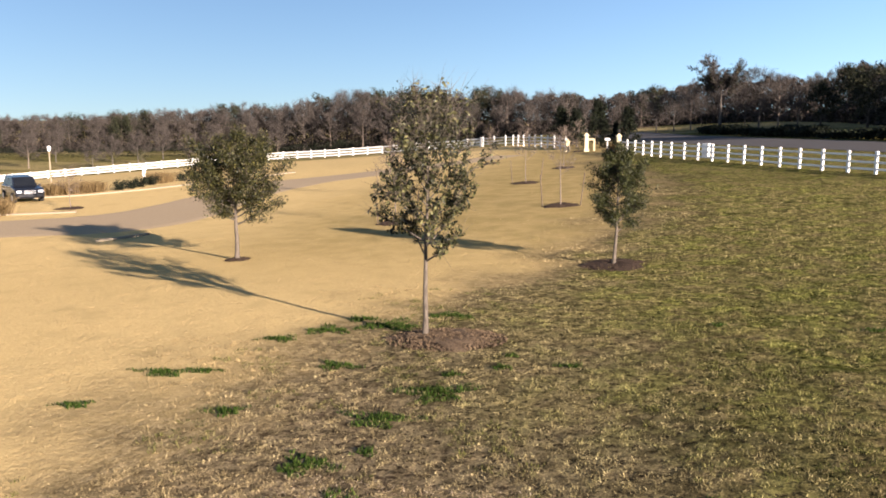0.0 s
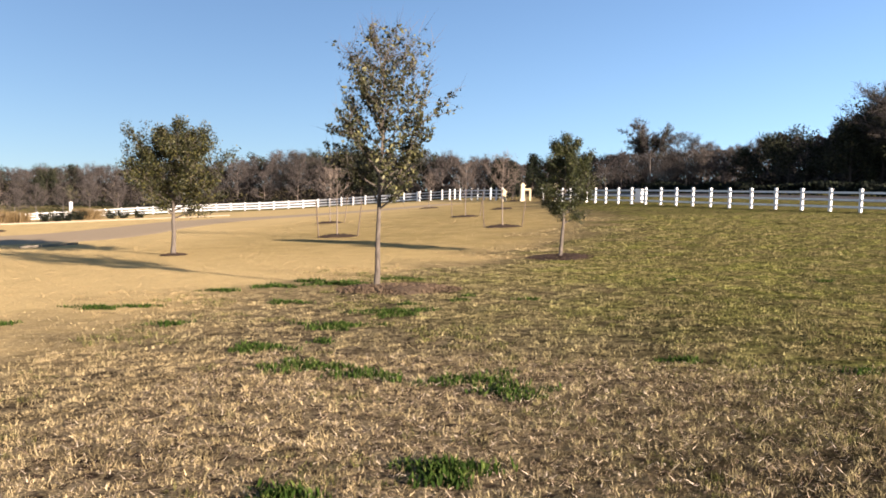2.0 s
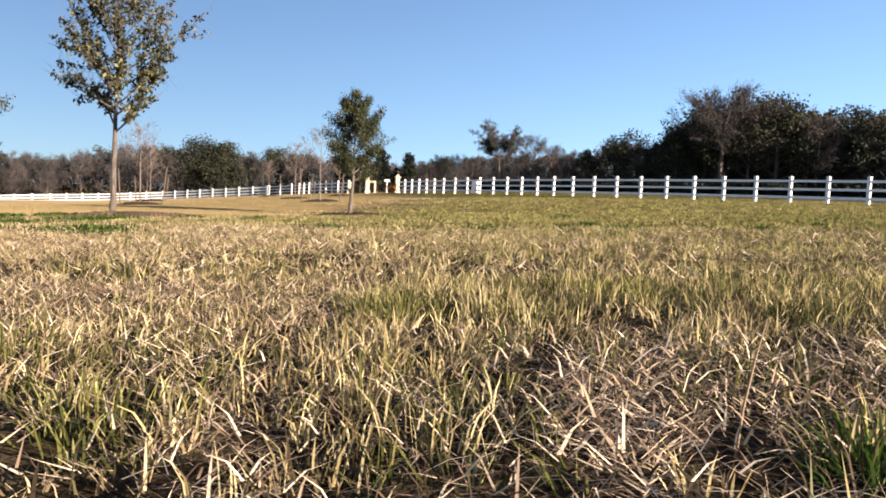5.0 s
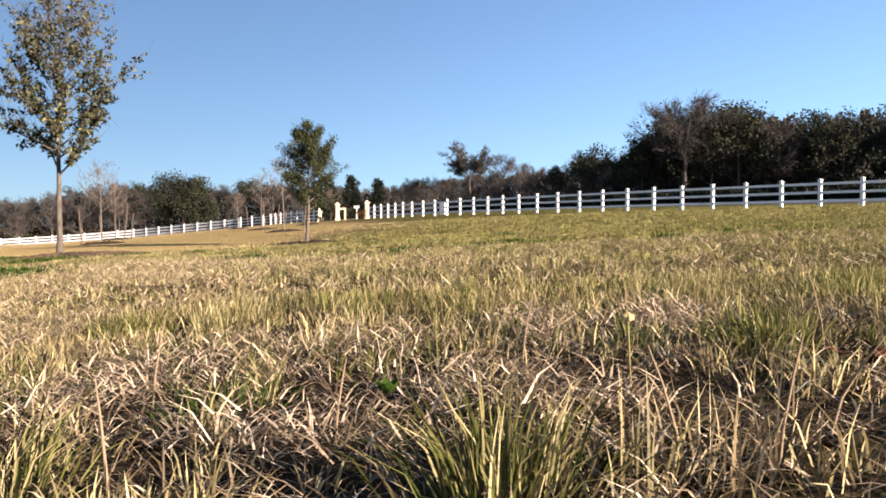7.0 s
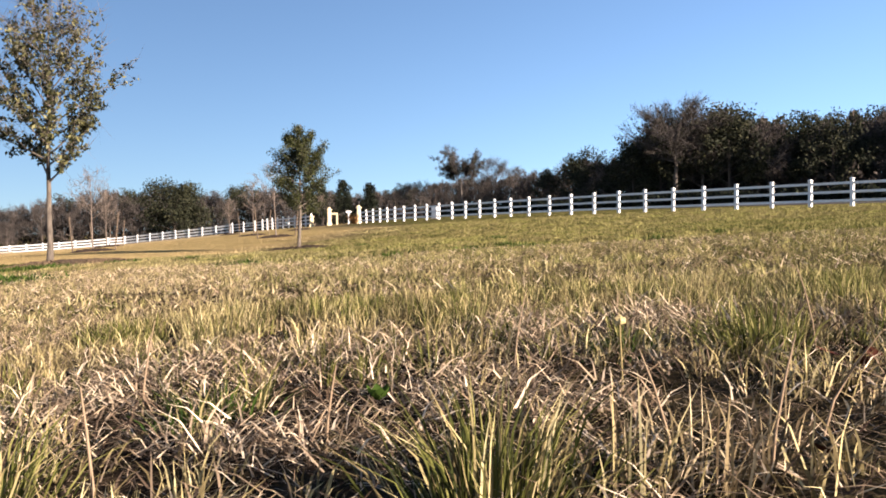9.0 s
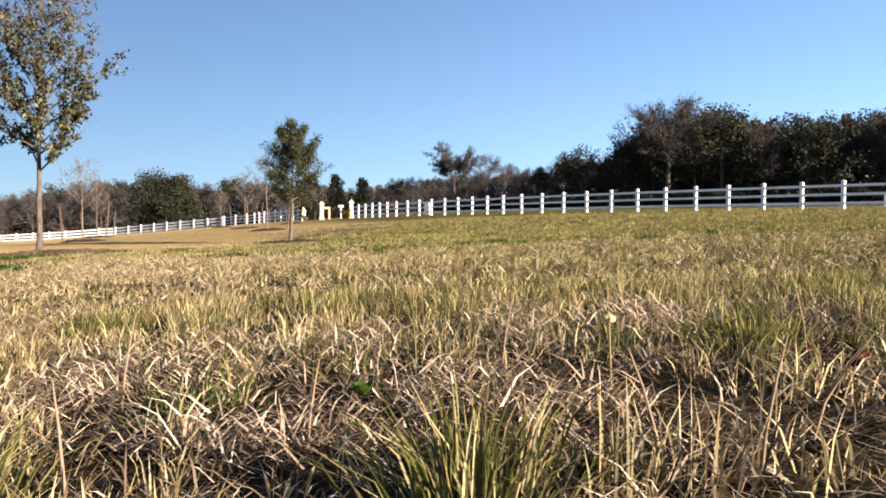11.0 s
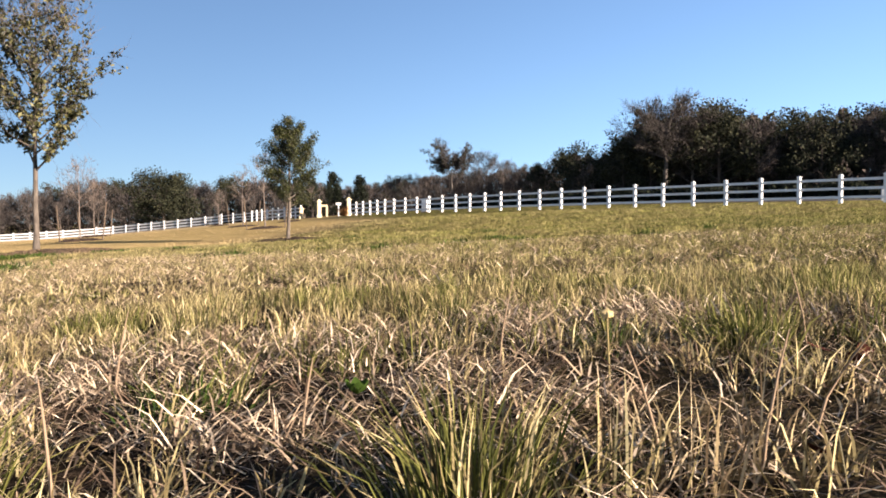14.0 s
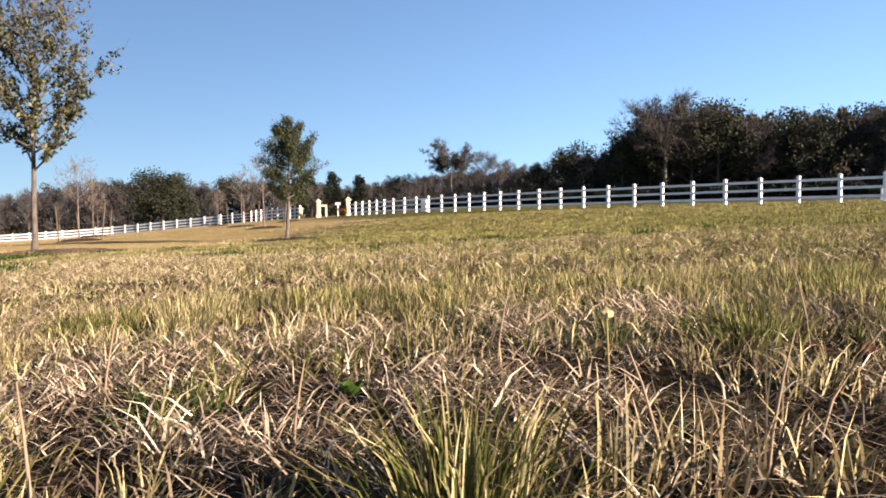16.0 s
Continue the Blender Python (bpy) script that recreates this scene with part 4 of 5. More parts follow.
part("lid", bm, VINYL, cabinet)
bm = bmesh.new()
box(bm, (box_x, box_y, on_ground(box_x, box_y) - 0.02), (0.62, 0.47, 0.12), 0.01, Matrix.Rotation(radians(-32), 3, "Z"))
part("plinth", bm, CONCRETE, cabinet)
# small marker post with a dark cap beyond the road fence
mark_x, mark_y = 21.0, 39.0
marker = tagged(new("marker_post"), "short white marker post with a red cap beside the road", "post")
bm = bmesh.new()
box(bm, (mark_x, mark_y, on_ground(mark_x, mark_y) + 0.27), (0.16, 0.16, 0.62), 0.015)
part("shaft", bm, VINYL, marker)
bm = bmesh.new()
box(bm, (mark_x, mark_y, on_ground(mark_x, mark_y) + 0.62), (0.2, 0.2, 0.1), 0.02)
part("cap", bm, LEAF_RED, marker, "faded red cap")

# lamp post on the far side of the low fence
lamp_post = tagged(new("street_lamp"), "pale street lamp on a tall pole beyond the fence", "street lamp")
lx, ly = -78.0, 82.5
lz = on_ground(lx, ly)
bm = bmesh.new()
bmesh.ops.create_cone(bm, segments=10, radius1=0.1, radius2=0.07, depth=3.8, cap_ends=True, matrix=Matrix.Translation((lx, ly, lz + 1.9)))
part("pole", bm, CONCRETE, lamp_post)
bm = bmesh.new()
bmesh.ops.create_cone(bm, segments=12, radius1=0.15, radius2=0.23, depth=0.5, cap_ends=True, matrix=Matrix.Translation((lx, ly, lz + 4.1)))
bmesh.ops.create_cone(bm, segments=12, radius1=0.28, radius2=0.06, depth=0.2, cap_ends=True, matrix=Matrix.Translation((lx, ly, lz + 4.43)))
part("lantern", bm, VINYL, lamp_post, "white lantern head")


# ---- parked car ----
def taper(bm):
    """The cabin's sides lean in towards the roof."""
    for v in bm.verts:
        v.co.y *= 1.0 - 0.17 * min(1.0, max(0.0, (v.co.z - 1.08) / 0.62))


def prism(bm, outline, y0, y1):
    """Side outline in x, z drawn across the car's width."""
    a = [bm.verts.new((x, y0, z)) for x, z in outline]
    b = [bm.verts.new((x, y1, z)) for x, z in outline]
    n = len(outline)
    bm.faces.new(a[::-1])
    bm.faces.new(b)
    for i in range(n):
        bm.faces.new((a[i], a[(i + 1) % n], b[(i + 1) % n], b[i]))
    bmesh.ops.recalc_face_normals(bm, faces=bm.faces)
    bmesh.ops.bevel(bm, geom=list(bm.edges), offset=0.05, segments=2, affect="EDGES", profile=0.5)


car = tagged(new("parked_car"), "dark navy sport utility car parked on the low drive", "car")
bm = bmesh.new()
prism(bm, [(-2.3, 0.35), (2.25, 0.35), (2.35, 0.7), (2.2, 0.98), (1.1, 1.08), (-2.2, 1.1), (-2.35, 0.75)], -0.9, 0.9)
part("body", bm, CAR_PAINT, car)
bm = bmesh.new()
prism(bm, [(1.1, 1.06), (0.35, 1.68), (-1.9, 1.72), (-2.25, 1.08)], -0.78, 0.78)
taper(bm)
part("cabin", bm, CAR_PAINT, car)
for name, outline, y0, y1 in [("windscreen", [(1.07, 1.12), (0.45, 1.62), (0.41, 1.6), (1.03, 1.1)], -0.68, 0.68)]:
    bm = bmesh.new()
    a = [bm.verts.new((x + 0.03, y0, z + 0.03)) for x, z in outline]
    b = [bm.verts.new((x + 0.03, y1, z + 0.03)) for x, z in outline]
    bm.faces.new(a[::-1]), bm.faces.new(b)
    for i in range(4):
        bm.faces.new((a[i], a[(i + 1) % 4], b[(i + 1) % 4], b[i]))
    taper(bm)
    part(name, bm, GLASS_DARK, car)
for side in (-1, 1):
    for x0, x1 in ((-0.55, 0.5), (-1.75, -0.65)):
        bm = bmesh.new()
        box(bm, ((x0 + x1) / 2, side * 0.785, 1.38), (x1 - x0, 0.02, 0.42), 0.005)
        taper(bm)
        part("side_window", bm, GLASS_DARK, car)
    bm = bmesh.new()
    box(bm, (2.27, side * 0.66, 0.8), (0.12, 0.3, 0.14), 0.03)
    part("headlight", bm, LAMP_GLASS, car)
    bm = bmesh.new()
    box(bm, (0.75, side * 0.95, 1.12), (0.12, 0.18, 0.14), 0.03)
    part("wing_mirror", bm, CAR_PAINT, car)
    for wx in (-1.4, 1.45):
        bm = bmesh.new()
        bmesh.ops.create_cone(bm, segments=24, radius1=0.36, radius2=0.36, depth=0.24, cap_ends=True,
                              matrix=Matrix.Translation((wx, side * 0.84, 0.36)) @ Matrix.Rotation(radians(90), 4, "X"))
        wheel = part("wheel", bm, RUBBER, car, "black tyre")
        bm = bmesh.new()
        bmesh.ops.create_cone(bm, segments=20, radius1=0.23, radius2=0.2, depth=0.27, cap_ends=True,
                              matrix=Matrix.Translation((wx, side * 0.84, 0.36)) @ Matrix.Rotation(radians(90), 4, "X"))
        part("rim", bm, STEEL, wheel)
bm = bmesh.new()
box(bm, (2.33, 0, 0.5), (0.08, 1.5, 0.16), 0.03)
part("bumper", bm, CAR_PAINT, car)
bm = bmesh.new()
for k in range(4):
    box(bm, (2.32, 0, 0.68 + 0.06 * k), (0.06, 0.7, 0.025), 0.008)
part("grille", bm, STEEL, car, "bright metal grille bars")
car.matrix_basis = pose(-46.6, 45.4, on_ground(-46.6, 45.4) - 0.02, 0, 0, -35)

# ---- grass ----
def blade_mesh(name, label, rg, x, y, h, w, away, curl, material, rows=2, lift=0.0):
    """Single blades: rows=2 gives a bent blade of three triangles, rows=1 one triangle."""
    n = len(x)
    base = np.column_stack([x, y, ground_height(x, y) - 0.004 + lift])
    az = rg.uniform(0, 6.2832, n)
    side = np.column_stack([np.cos(az), np.sin(az), np.zeros(n)]) * (w / 2)[:, None]
    lean = np.column_stack([away, np.zeros(n)])
    up = np.array([0, 0, 1.0])
    tip = base + lean * h[:, None] + up * (h * np.sqrt(np.clip(1 - (away ** 2).sum(1), 0.05, 1)) * (1 - curl))[:, None]
    if rows == 1:
        co = np.stack([base - side, base + side, tip], 1).reshape(-1, 3)
        loops = np.arange(n * 3).reshape(n, 3)
    else:
        rise = h * np.sqrt(np.clip(1 - (away ** 2).sum(1), 0.05, 1)) * (1 - curl)
        mid = base + lean * (h * 0.4)[:, None] + up * (rise * 0.6 + 0.04 * h)[:, None]
        co = np.stack([base - side, base + side, mid - side * 0.75, mid + side * 0.75, tip], 1).reshape(-1, 3)
        k = np.arange(n)[:, None] * 5
        loops = np.concatenate([k + [0, 1, 3], k + [0, 3, 2], k + [2, 3, 4]], 1).reshape(-1, 3)
    return tagged(polys(name, co, loops, 3, material), label, "grass", kind="stuff")


def tufted(rg, count, x0, x1, y0, y1, per, radius, keep):
    """Places in a stretch of the field: per blades round each tuft centre, with each blade's way outward."""
    c = max(1, count // per)
    cx, cy = rg.uniform(x0, x1, c), rg.uniform(y0, y1, c)
    ok = keep(cx, cy)
    cx, cy = cx[ok], cy[ok]
    cx, cy = np.repeat(cx, per), np.repeat(cy, per)
    off = rg.normal(0, radius, (len(cx), 2))
    out = off / (radius * 2.2) * 0.4 + rg.normal(0, 0.36, (len(cx), 2))
    return cx + off[:, 0], cy + off[:, 1], np.clip(out, -0.8, 0.8)


def lumpy(x, y, scale, seed):
    """A smooth random field in 0 to 1, to break up even cover."""
    r = np.random.default_rng(seed)
    v = np.zeros(len(x))
    if scale < 20:
        for _ in range(7):
            k = r.normal(0, scale, 2)
            v += np.sin(k[0] * x + k[1] * y + r.uniform(0, 6.28))
        return 0.5 + v / 7.5
    # fine fields: waves from all sides, warped, so that no grain shows from above
    wx = x + 0.05 * np.sin(9.0 * y + 2.0 * np.sin(5.3 * x)) + 0.03 * np.sin(17.0 * x + 11.0 * y)
    wy = y + 0.05 * np.sin(8.0 * x + 2.0 * np.sin(6.1 * y)) + 0.03 * np.sin(13.0 * y - 15.0 * x)
    for i in range(11):
        a, k = math.pi * (i + r.uniform(0, 1)) / 11, scale * r.uniform(0.7, 1.7)
        v += np.sin(k * (math.cos(a) * wx + math.sin(a) * wy) + r.uniform(0, 6.28))
    return 0.5 + v / 9.4


def golden(x, y):
    edge = np.maximum(-5.0 - ((y - 38.0) / 25.0) ** 2 * 6.0, -10.8)
    return x < edge + 1.0 + 1.6 * np.sin(x * 91.0 + y * 57.0) + 2.0 * np.sin(0.9 * y + 1.3 * np.sin(0.6 * x))


def cover(name, label, seed, density, x0, x1, y0, y1, per, radius, height, width, material, rows, keep, curl=0.35):
    rg = np.random.default_rng(seed)
    x, y, away = tufted(rg, int(density * (x1 - x0) * (y1 - y0)), x0, x1, y0, y1, per, radius, keep)
    n = len(x)
    h = height * rg.uniform(0.45, 1.25, n) * (0.65 + 0.7 * np.clip(lumpy(x, y, 6.0, 5), 0, 1))
    return blade_mesh(name, label, rg, x, y, h, width * rg.uniform(0.6, 1.3, n), away, rg.uniform(0, curl, n), material, rows)


near_area = lambda x, y: (y < 2.7) & (x > -3.5 - 0.75 * y) & (x < 0.45 + 0.62 * y)
clear_lens = lambda x, y: near_area(x, y) & ((x * x + y * y) > 0.2 ** 2)
rest_area = lambda x, y: clear_lens(x, y) & (x > -0.95)
# patches of the mat round the place where the camera comes to rest: x, y, half widths
BARE_SOIL = [(-0.36, 0.69, 0.1, 0.05), (-0.403, 1.744, 0.06, 0.11), (-0.334, 1.826, 0.05, 0.1), (-0.557, 1.478, 0.03, 0.07), (-0.235, 0.645, 0.11, 0.034), (0.154, 0.958, 0.05, 0.06),
             (0.259, 0.932, 0.045, 0.085), (0.531, 1.078, 0.075, 0.11), (0.352, 0.752, 0.08, 0.12), (-0.149, 1.493, 0.05, 0.09), (-0.099, 1.697, 0.05, 0.08),
             (0.066, 1.252, 0.03, 0.065), (-0.368, 1.252, 0.03, 0.065), (0.549, 1.568, 0.05, 0.085)]
FLAT_STRAW = [(0.1, 0.82, 0.07, 0.09), (-0.22, 0.76, 0.15, 0.07), (0.0, 0.96, 0.09, 0.09), (-0.402, 1.252, 0.14, 0.18), (-0.522, 1.042, 0.07, 0.2), (-0.151, 1.332, 0.085, 0.14), (0.141, 1.493, 0.09, 0.28), (-0.187, 0.761, 0.08, 0.08), (0.378, 1.493, 0.08, 0.2)]
GREEN_SPOTS = [(-0.318, 0.97, 0.035, 0.09), (0.111, 2.875, 0.1, 0.4), (0.16, 1.697, 0.05, 0.12), (0.26, 1.227, 0.035, 0.11), (0.451, 1.203, 0.05, 0.2), (0.829, 1.744, 0.06, 0.3),
               (-0.543, 1.848, 0.07, 0.2), (0.363, 2.425, 0.14, 0.38), (-0.309, 2.425, 0.11, 0.3)]


def within(x, y, patches):
    """How far inside any of the patches a place lies, 0 to 1."""
    v = np.zeros(len(x))
    for px, py, rx, ry in patches:
        v = np.maximum(v, np.exp(-(((x - px) / rx) ** 2 + ((y - py) / ry) ** 2) ** 1.5))
    return v


def clumps(name, label, seed, per_m2, x0, x1, y0, y1, blades, radius, height, width, material, share, splay=0.4, curl=0.35, rows=2):
    """Tufts whose blades lean outward from a shared root; share gives the part of the tufts that stand at a place."""
    rg = np.random.default_rng(seed)
    c = int(per_m2 * (x1 - x0) * (y1 - y0))
    cx, cy = rg.uniform(x0, x1, c), rg.uniform(y0, y1, c)
    ok = rg.uniform(0, 1, c) < share(cx, cy)
    cx, cy = cx[ok], cy[ok]
    size, lean = rg.uniform(0.6, 1.25, len(cx)), rg.normal(0, 0.16, (len(cx), 2))
    k = np.repeat(np.arange(len(cx)), blades)
    off = rg.normal(0, radius, (len(k), 2)) * size[k][:, None]
    away = np.clip(off / radius * 0.3 + lean[k] + rg.normal(0, splay * 0.6, (len(k), 2)), -0.68, 0.68)
    n = len(k)
    return blade_mesh(name, label, rg, cx[k] + off[:, 0], cy[k] + off[:, 1], height * size[k] * rg.uniform(0.45, 1.2, n), width * rg.uniform(0.6, 1.3, n), away,
                      rg.uniform(0, curl, n), material, rows)


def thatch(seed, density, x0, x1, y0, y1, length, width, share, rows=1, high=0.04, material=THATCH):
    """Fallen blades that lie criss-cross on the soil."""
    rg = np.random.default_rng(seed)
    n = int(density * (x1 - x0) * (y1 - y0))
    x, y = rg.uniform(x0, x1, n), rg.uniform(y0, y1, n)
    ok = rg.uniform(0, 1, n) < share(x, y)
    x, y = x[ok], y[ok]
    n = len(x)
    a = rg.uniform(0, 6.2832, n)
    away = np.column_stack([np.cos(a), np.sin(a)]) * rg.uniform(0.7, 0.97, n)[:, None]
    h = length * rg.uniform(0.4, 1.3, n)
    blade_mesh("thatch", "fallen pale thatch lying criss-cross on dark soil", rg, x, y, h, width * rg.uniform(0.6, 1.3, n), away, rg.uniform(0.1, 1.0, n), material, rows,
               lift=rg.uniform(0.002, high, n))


# round the resting place: dark soil shows between flattened straw, upright straw and olive tufts
open_soil = lambda x, y: np.clip(1.0 - 1.15 * within(x, y, BARE_SOIL), 0, 1)
gaps = lambda x, y: np.clip(2.6 * (lumpy(x, y, 34.0, 9) - 0.26), 0, 1)
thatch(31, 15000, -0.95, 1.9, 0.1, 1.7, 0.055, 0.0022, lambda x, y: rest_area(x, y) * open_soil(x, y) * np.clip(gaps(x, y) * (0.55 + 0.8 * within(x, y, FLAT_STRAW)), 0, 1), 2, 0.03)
thatch(34, 11000, -0.95, 1.2, 0.4, 1.9, 0.06, 0.0026, lambda x, y: rest_area(x, y) * open_soil(x, y) * within(x, y, FLAT_STRAW), 2, 0.05, FLATTENED)
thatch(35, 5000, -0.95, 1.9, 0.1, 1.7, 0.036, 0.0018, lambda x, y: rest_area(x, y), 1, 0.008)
upright = lambda x, y: rest_area(x, y) * open_soil(x, y) * (1 - 0.85 * within(x, y, FLAT_STRAW)) * np.clip(0.12 + 0.7 * np.clip(y - 0.9, 0, 1.0) + 1.1 * (lumpy(x, y, 11.0, 3) - 0.5), 0, 1)
clumps("dry_grass", "dry straw-coloured grass blades", 1, 380, -0.95, 2.2, 0.25, 2.7, 20, 0.016, 0.068, 0.0026, STRAW, upright, 0.4)
clumps("dry_grass", "matted tan grass blades", 13, 110, -0.95, 2.2, 0.25, 2.7, 18, 0.02, 0.05, 0.0028, MAT, upright, 0.6, 0.6)
olive = lambda x, y: rest_area(x, y) * open_soil(x, y) * np.clip(0.34 * (y > 1.1) + 0.3 * (lumpy(x, y, 5.0, 8) > 0.6) * (y > 0.9) + 0.95 * within(x, y, GREEN_SPOTS), 0, 1)
clumps("green_grass", "olive green winter grass tufts", 2, 210, -0.95, 2.2, 0.25, 2.7, 22, 0.015, 0.078, 0.0026, GREEN, olive, 0.4)

# where the camera comes down: a low leafy mat of tan blades with dark gaps and few green tufts
landing = lambda x, y: clear_lens(x, y) & (x <= -0.95)
thinned = lambda x, y: 1.0 - 0.3 * np.clip((x + 3.3) / 1.3, 0, 1) * np.clip((2.4 - y) / 1.0, 0, 1)
patchy = lambda x, y: thinned(x, y) * np.clip(2.6 * (lumpy(x, y, 36.0, 19) - 0.2), 0.08, 1)
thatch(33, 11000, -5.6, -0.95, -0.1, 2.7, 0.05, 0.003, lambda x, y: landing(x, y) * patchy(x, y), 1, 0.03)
clumps("dry_grass", "matted tan grass blades", 14, 430, -5.6, -0.95, -0.1, 2.7, 15, 0.022, 0.048, 0.0036, MAT, lambda x, y: landing(x, y) * patchy(x, y), 0.75, 0.5)
clumps("dry_grass", "dry straw-coloured grass blades", 15, 190, -5.6, -0.95, -0.1, 2.7, 18, 0.02, 0.056, 0.0032, STRAW, lambda x, y: landing(x, y) * np.clip(0.25 + 0.25 * (x + 2.6) + 1.2 * (lumpy(x, y, 4.0, 23) - 0.4), 0, 1), 0.55)
clumps("green_grass", "olive green winter grass tufts", 16, 75, -5.6, -0.95, -0.1, 2.7, 22, 0.018, 0.058, 0.0032, GREEN, lambda x, y: landing(x, y) * np.clip(2.0 * (lumpy(x, y, 3.0, 8) - 0.35), 0, 1), 0.5)

# the open field ahead
mid_area = lambda x, y: (y >= 2.7) & (x > -4.6 - 0.62 * y) & (x < 0.9 + 0.62 * y)
clumps("dry_grass", "dry straw-coloured grass blades", 4, 210, -12.5, 6.0, 2.7, 8.2, 13, 0.026, 0.07, 0.0056, STRAW_FIELD, lambda x, y: mid_area(x, y) * patchy(x, y) * np.clip(0.65 + 0.16 * (x + 2), 0.25, 1), 0.42, 0.45, 1)
clumps("dry_grass", "matted tan grass blades", 18, 230, -12.5, 6.0, 2.7, 8.2, 11, 0.028, 0.05, 0.0066, MAT, lambda x, y: mid_area(x, y) * patchy(x, y) * np.clip(0.6 - 0.22 * (x + 2), 0.1, 1), 0.75, 0.5, 1)
clumps("green_grass", "olive green winter grass tufts", 6, 60, -12.5, 6.0, 2.7, 8.2, 14, 0.028, 0.072, 0.0056, GREEN, lambda x, y: mid_area(x, y) * np.clip(2.2 * (lumpy(x, y, 3.0, 8) - 0.4) + 0.08 * x, 0, 1), 0.5, 0.3, 1)
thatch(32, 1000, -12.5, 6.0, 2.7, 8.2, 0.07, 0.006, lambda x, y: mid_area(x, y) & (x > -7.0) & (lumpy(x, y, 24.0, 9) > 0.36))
far_area = lambda x, y: (x > -5.0 - 0.95 * y) & (x < 1.2 + 0.62 * y) & ~golden(x, y) & ~(mid_area(x, y) & (y < 8.2)) & (y > 2.7)
tuft_gaps = lambda x, y: np.clip(2.6 * (lumpy(x, y, 9.0, 3) - 0.24), 0.05, 1)
clumps("dry_grass", "dry straw-coloured grass blades", 7, 78, -16.0, 14.0, 3.0, 21.0, 14, 0.05, 0.055, 0.014, STRAW_FAR, lambda x, y: far_area(x, y) * tuft_gaps(x, y), 0.7, 0.6, 1)
clumps("dry_grass", "matted tan grass blades", 19, 36, -16.0, 14.0, 3.0, 21.0, 13, 0.05, 0.055, 0.013, STRAW_FIELD, lambda x, y: far_area(x, y) * tuft_gaps(x, y) * np.clip(0.75 - 0.06 * x - 0.02 * y, 0.25, 1), 0.7, 0.6, 1)
clumps("green_grass", "olive green winter grass tufts", 8, 22, -16.0, 14.0, 3.0, 21.0, 22, 0.055, 0.075, 0.013, GREEN, lambda x, y: far_area(x, y) * np.clip(2.6 * (lumpy(x, y, 1.5, 8) - 0.44) + 0.035 * x, 0, 1), 0.5, 0.5, 1)
clumps("dry_grass", "dry straw-coloured grass blades", 9, 32, -12.0, 27.0, 21.0, 44.0, 9, 0.12, 0.075, 0.022, STRAW_FIELD, lambda x, y: far_area(x, y) * tuft_gaps(x, y) * np.clip(1.3 - (y - 21) / 26, 0.2, 1), 0.6, 0.5, 1)
short_turf = lambda x, y: golden(x, y) & (x > -6.0 - 0.95 * y)
cover("golden_turf", "short golden dormant turf", 10, 160, -34.0, -4.0, 5.0, 29.0, 5, 0.08, 0.024, 0.015, STRAW, 1, short_turf)
cover("golden_turf", "short golden dormant turf", 11, 45, -23.0, -4.0, 29.0, 50.0, 5, 0.12, 0.03, 0.022, STRAW, 1, golden)
around = lambda x, y: ~(near_area(x, y) & (y > -0.1)) & ~((y > 2.7) & mid_area(x, y)) & ~far_area(x, y)
cover("dry_grass", "dry straw-coloured grass blades", 17, 150, -12.0, 12.0, -8.0, 5.0, 14, 0.05, 0.05, 0.011, STRAW_FIELD, 1, around, 0.7)


# tufts that stand out near the lens
def tuft(label, x, y, count, height, width, spread, material, seed, lean=(0.0, 0.0), fan=0.3):
    rg = np.random.default_rng(seed)
    off = rg.normal(0, spread, (count, 2))
    away = np.clip(off / spread * fan + rg.normal(0, 0.16, (count, 2)) + np.array(lean), -0.68, 0.68)
    h = height * rg.uniform(0.5, 1.15, count)
    ob = blade_mesh("grass_tuft", label, rg, x + off[:, 0], y + off[:, 1], h, width * rg.uniform(0.7, 1.2, count), away, rg.uniform(0, 0.25, count), material, 2)
    return tagged(ob, label, "grass tuft", "grass tufts")


GREEN_TUFTS = [(0.02, 0.56, 230, 0.125, 0.03, 0.32, 0.03), (-0.405, 0.62, 130, 0.12, 0.022, 0.32, 0.1), (0.45, 1.17, 190, 0.115, 0.034, 0.34, 0.0), (0.26, 1.24, 60, 0.07, 0.025, 0.3, 0.0),
               (-0.318, 0.97, 110, 0.06, 0.026, 0.4, 0.0), (0.03, 1.85, 70, 0.10, 0.03, 0.3, 0.0), (0.85, 1.75, 120, 0.12, 0.04, 0.3, 0.0), (-0.55, 1.85, 70, 0.09, 0.035, 0.3, 0.0),
               (-2.04, 0.36, 190, 0.09, 0.045, 0.35, 0.0), (-2.2, 0.65, 60, 0.07, 0.03, 0.3, 0.0), (-2.48, 0.95, 60, 0.06, 0.03, 0.3, 0.0), (-2.68, 0.47, 60, 0.06, 0.03, 0.3, 0.0),
               (-2.41, 1.03, 120, 0.075, 0.04, 0.3, 0.0), (-3.99, 1.64, 70, 0.06, 0.04, 0.3, 0.0), (-1.38, 1.47, 90, 0.085, 0.04, 0.3, 0.0), (-2.05, 0.86, 90, 0.08, 0.04, 0.3, 0.0),
               (-1.04, 1.07, 80, 0.09, 0.04, 0.3, 0.0), (-1.42, 1.3, 90, 0.085, 0.04, 0.3, 0.0), (-0.8, 2.03, 90, 0.09, 0.04, 0.3, 0.0), (-2.7, 1.32, 90, 0.08, 0.04, 0.3, 0.0)]
for k, (tx, ty, tn, th, ts, fan, lean) in enumerate(GREEN_TUFTS):
    tuft("olive green grass tuft among dry straw", tx, ty, tn, th, 0.0023, ts, GREEN, 200 + k, (lean, 0.0), fan)
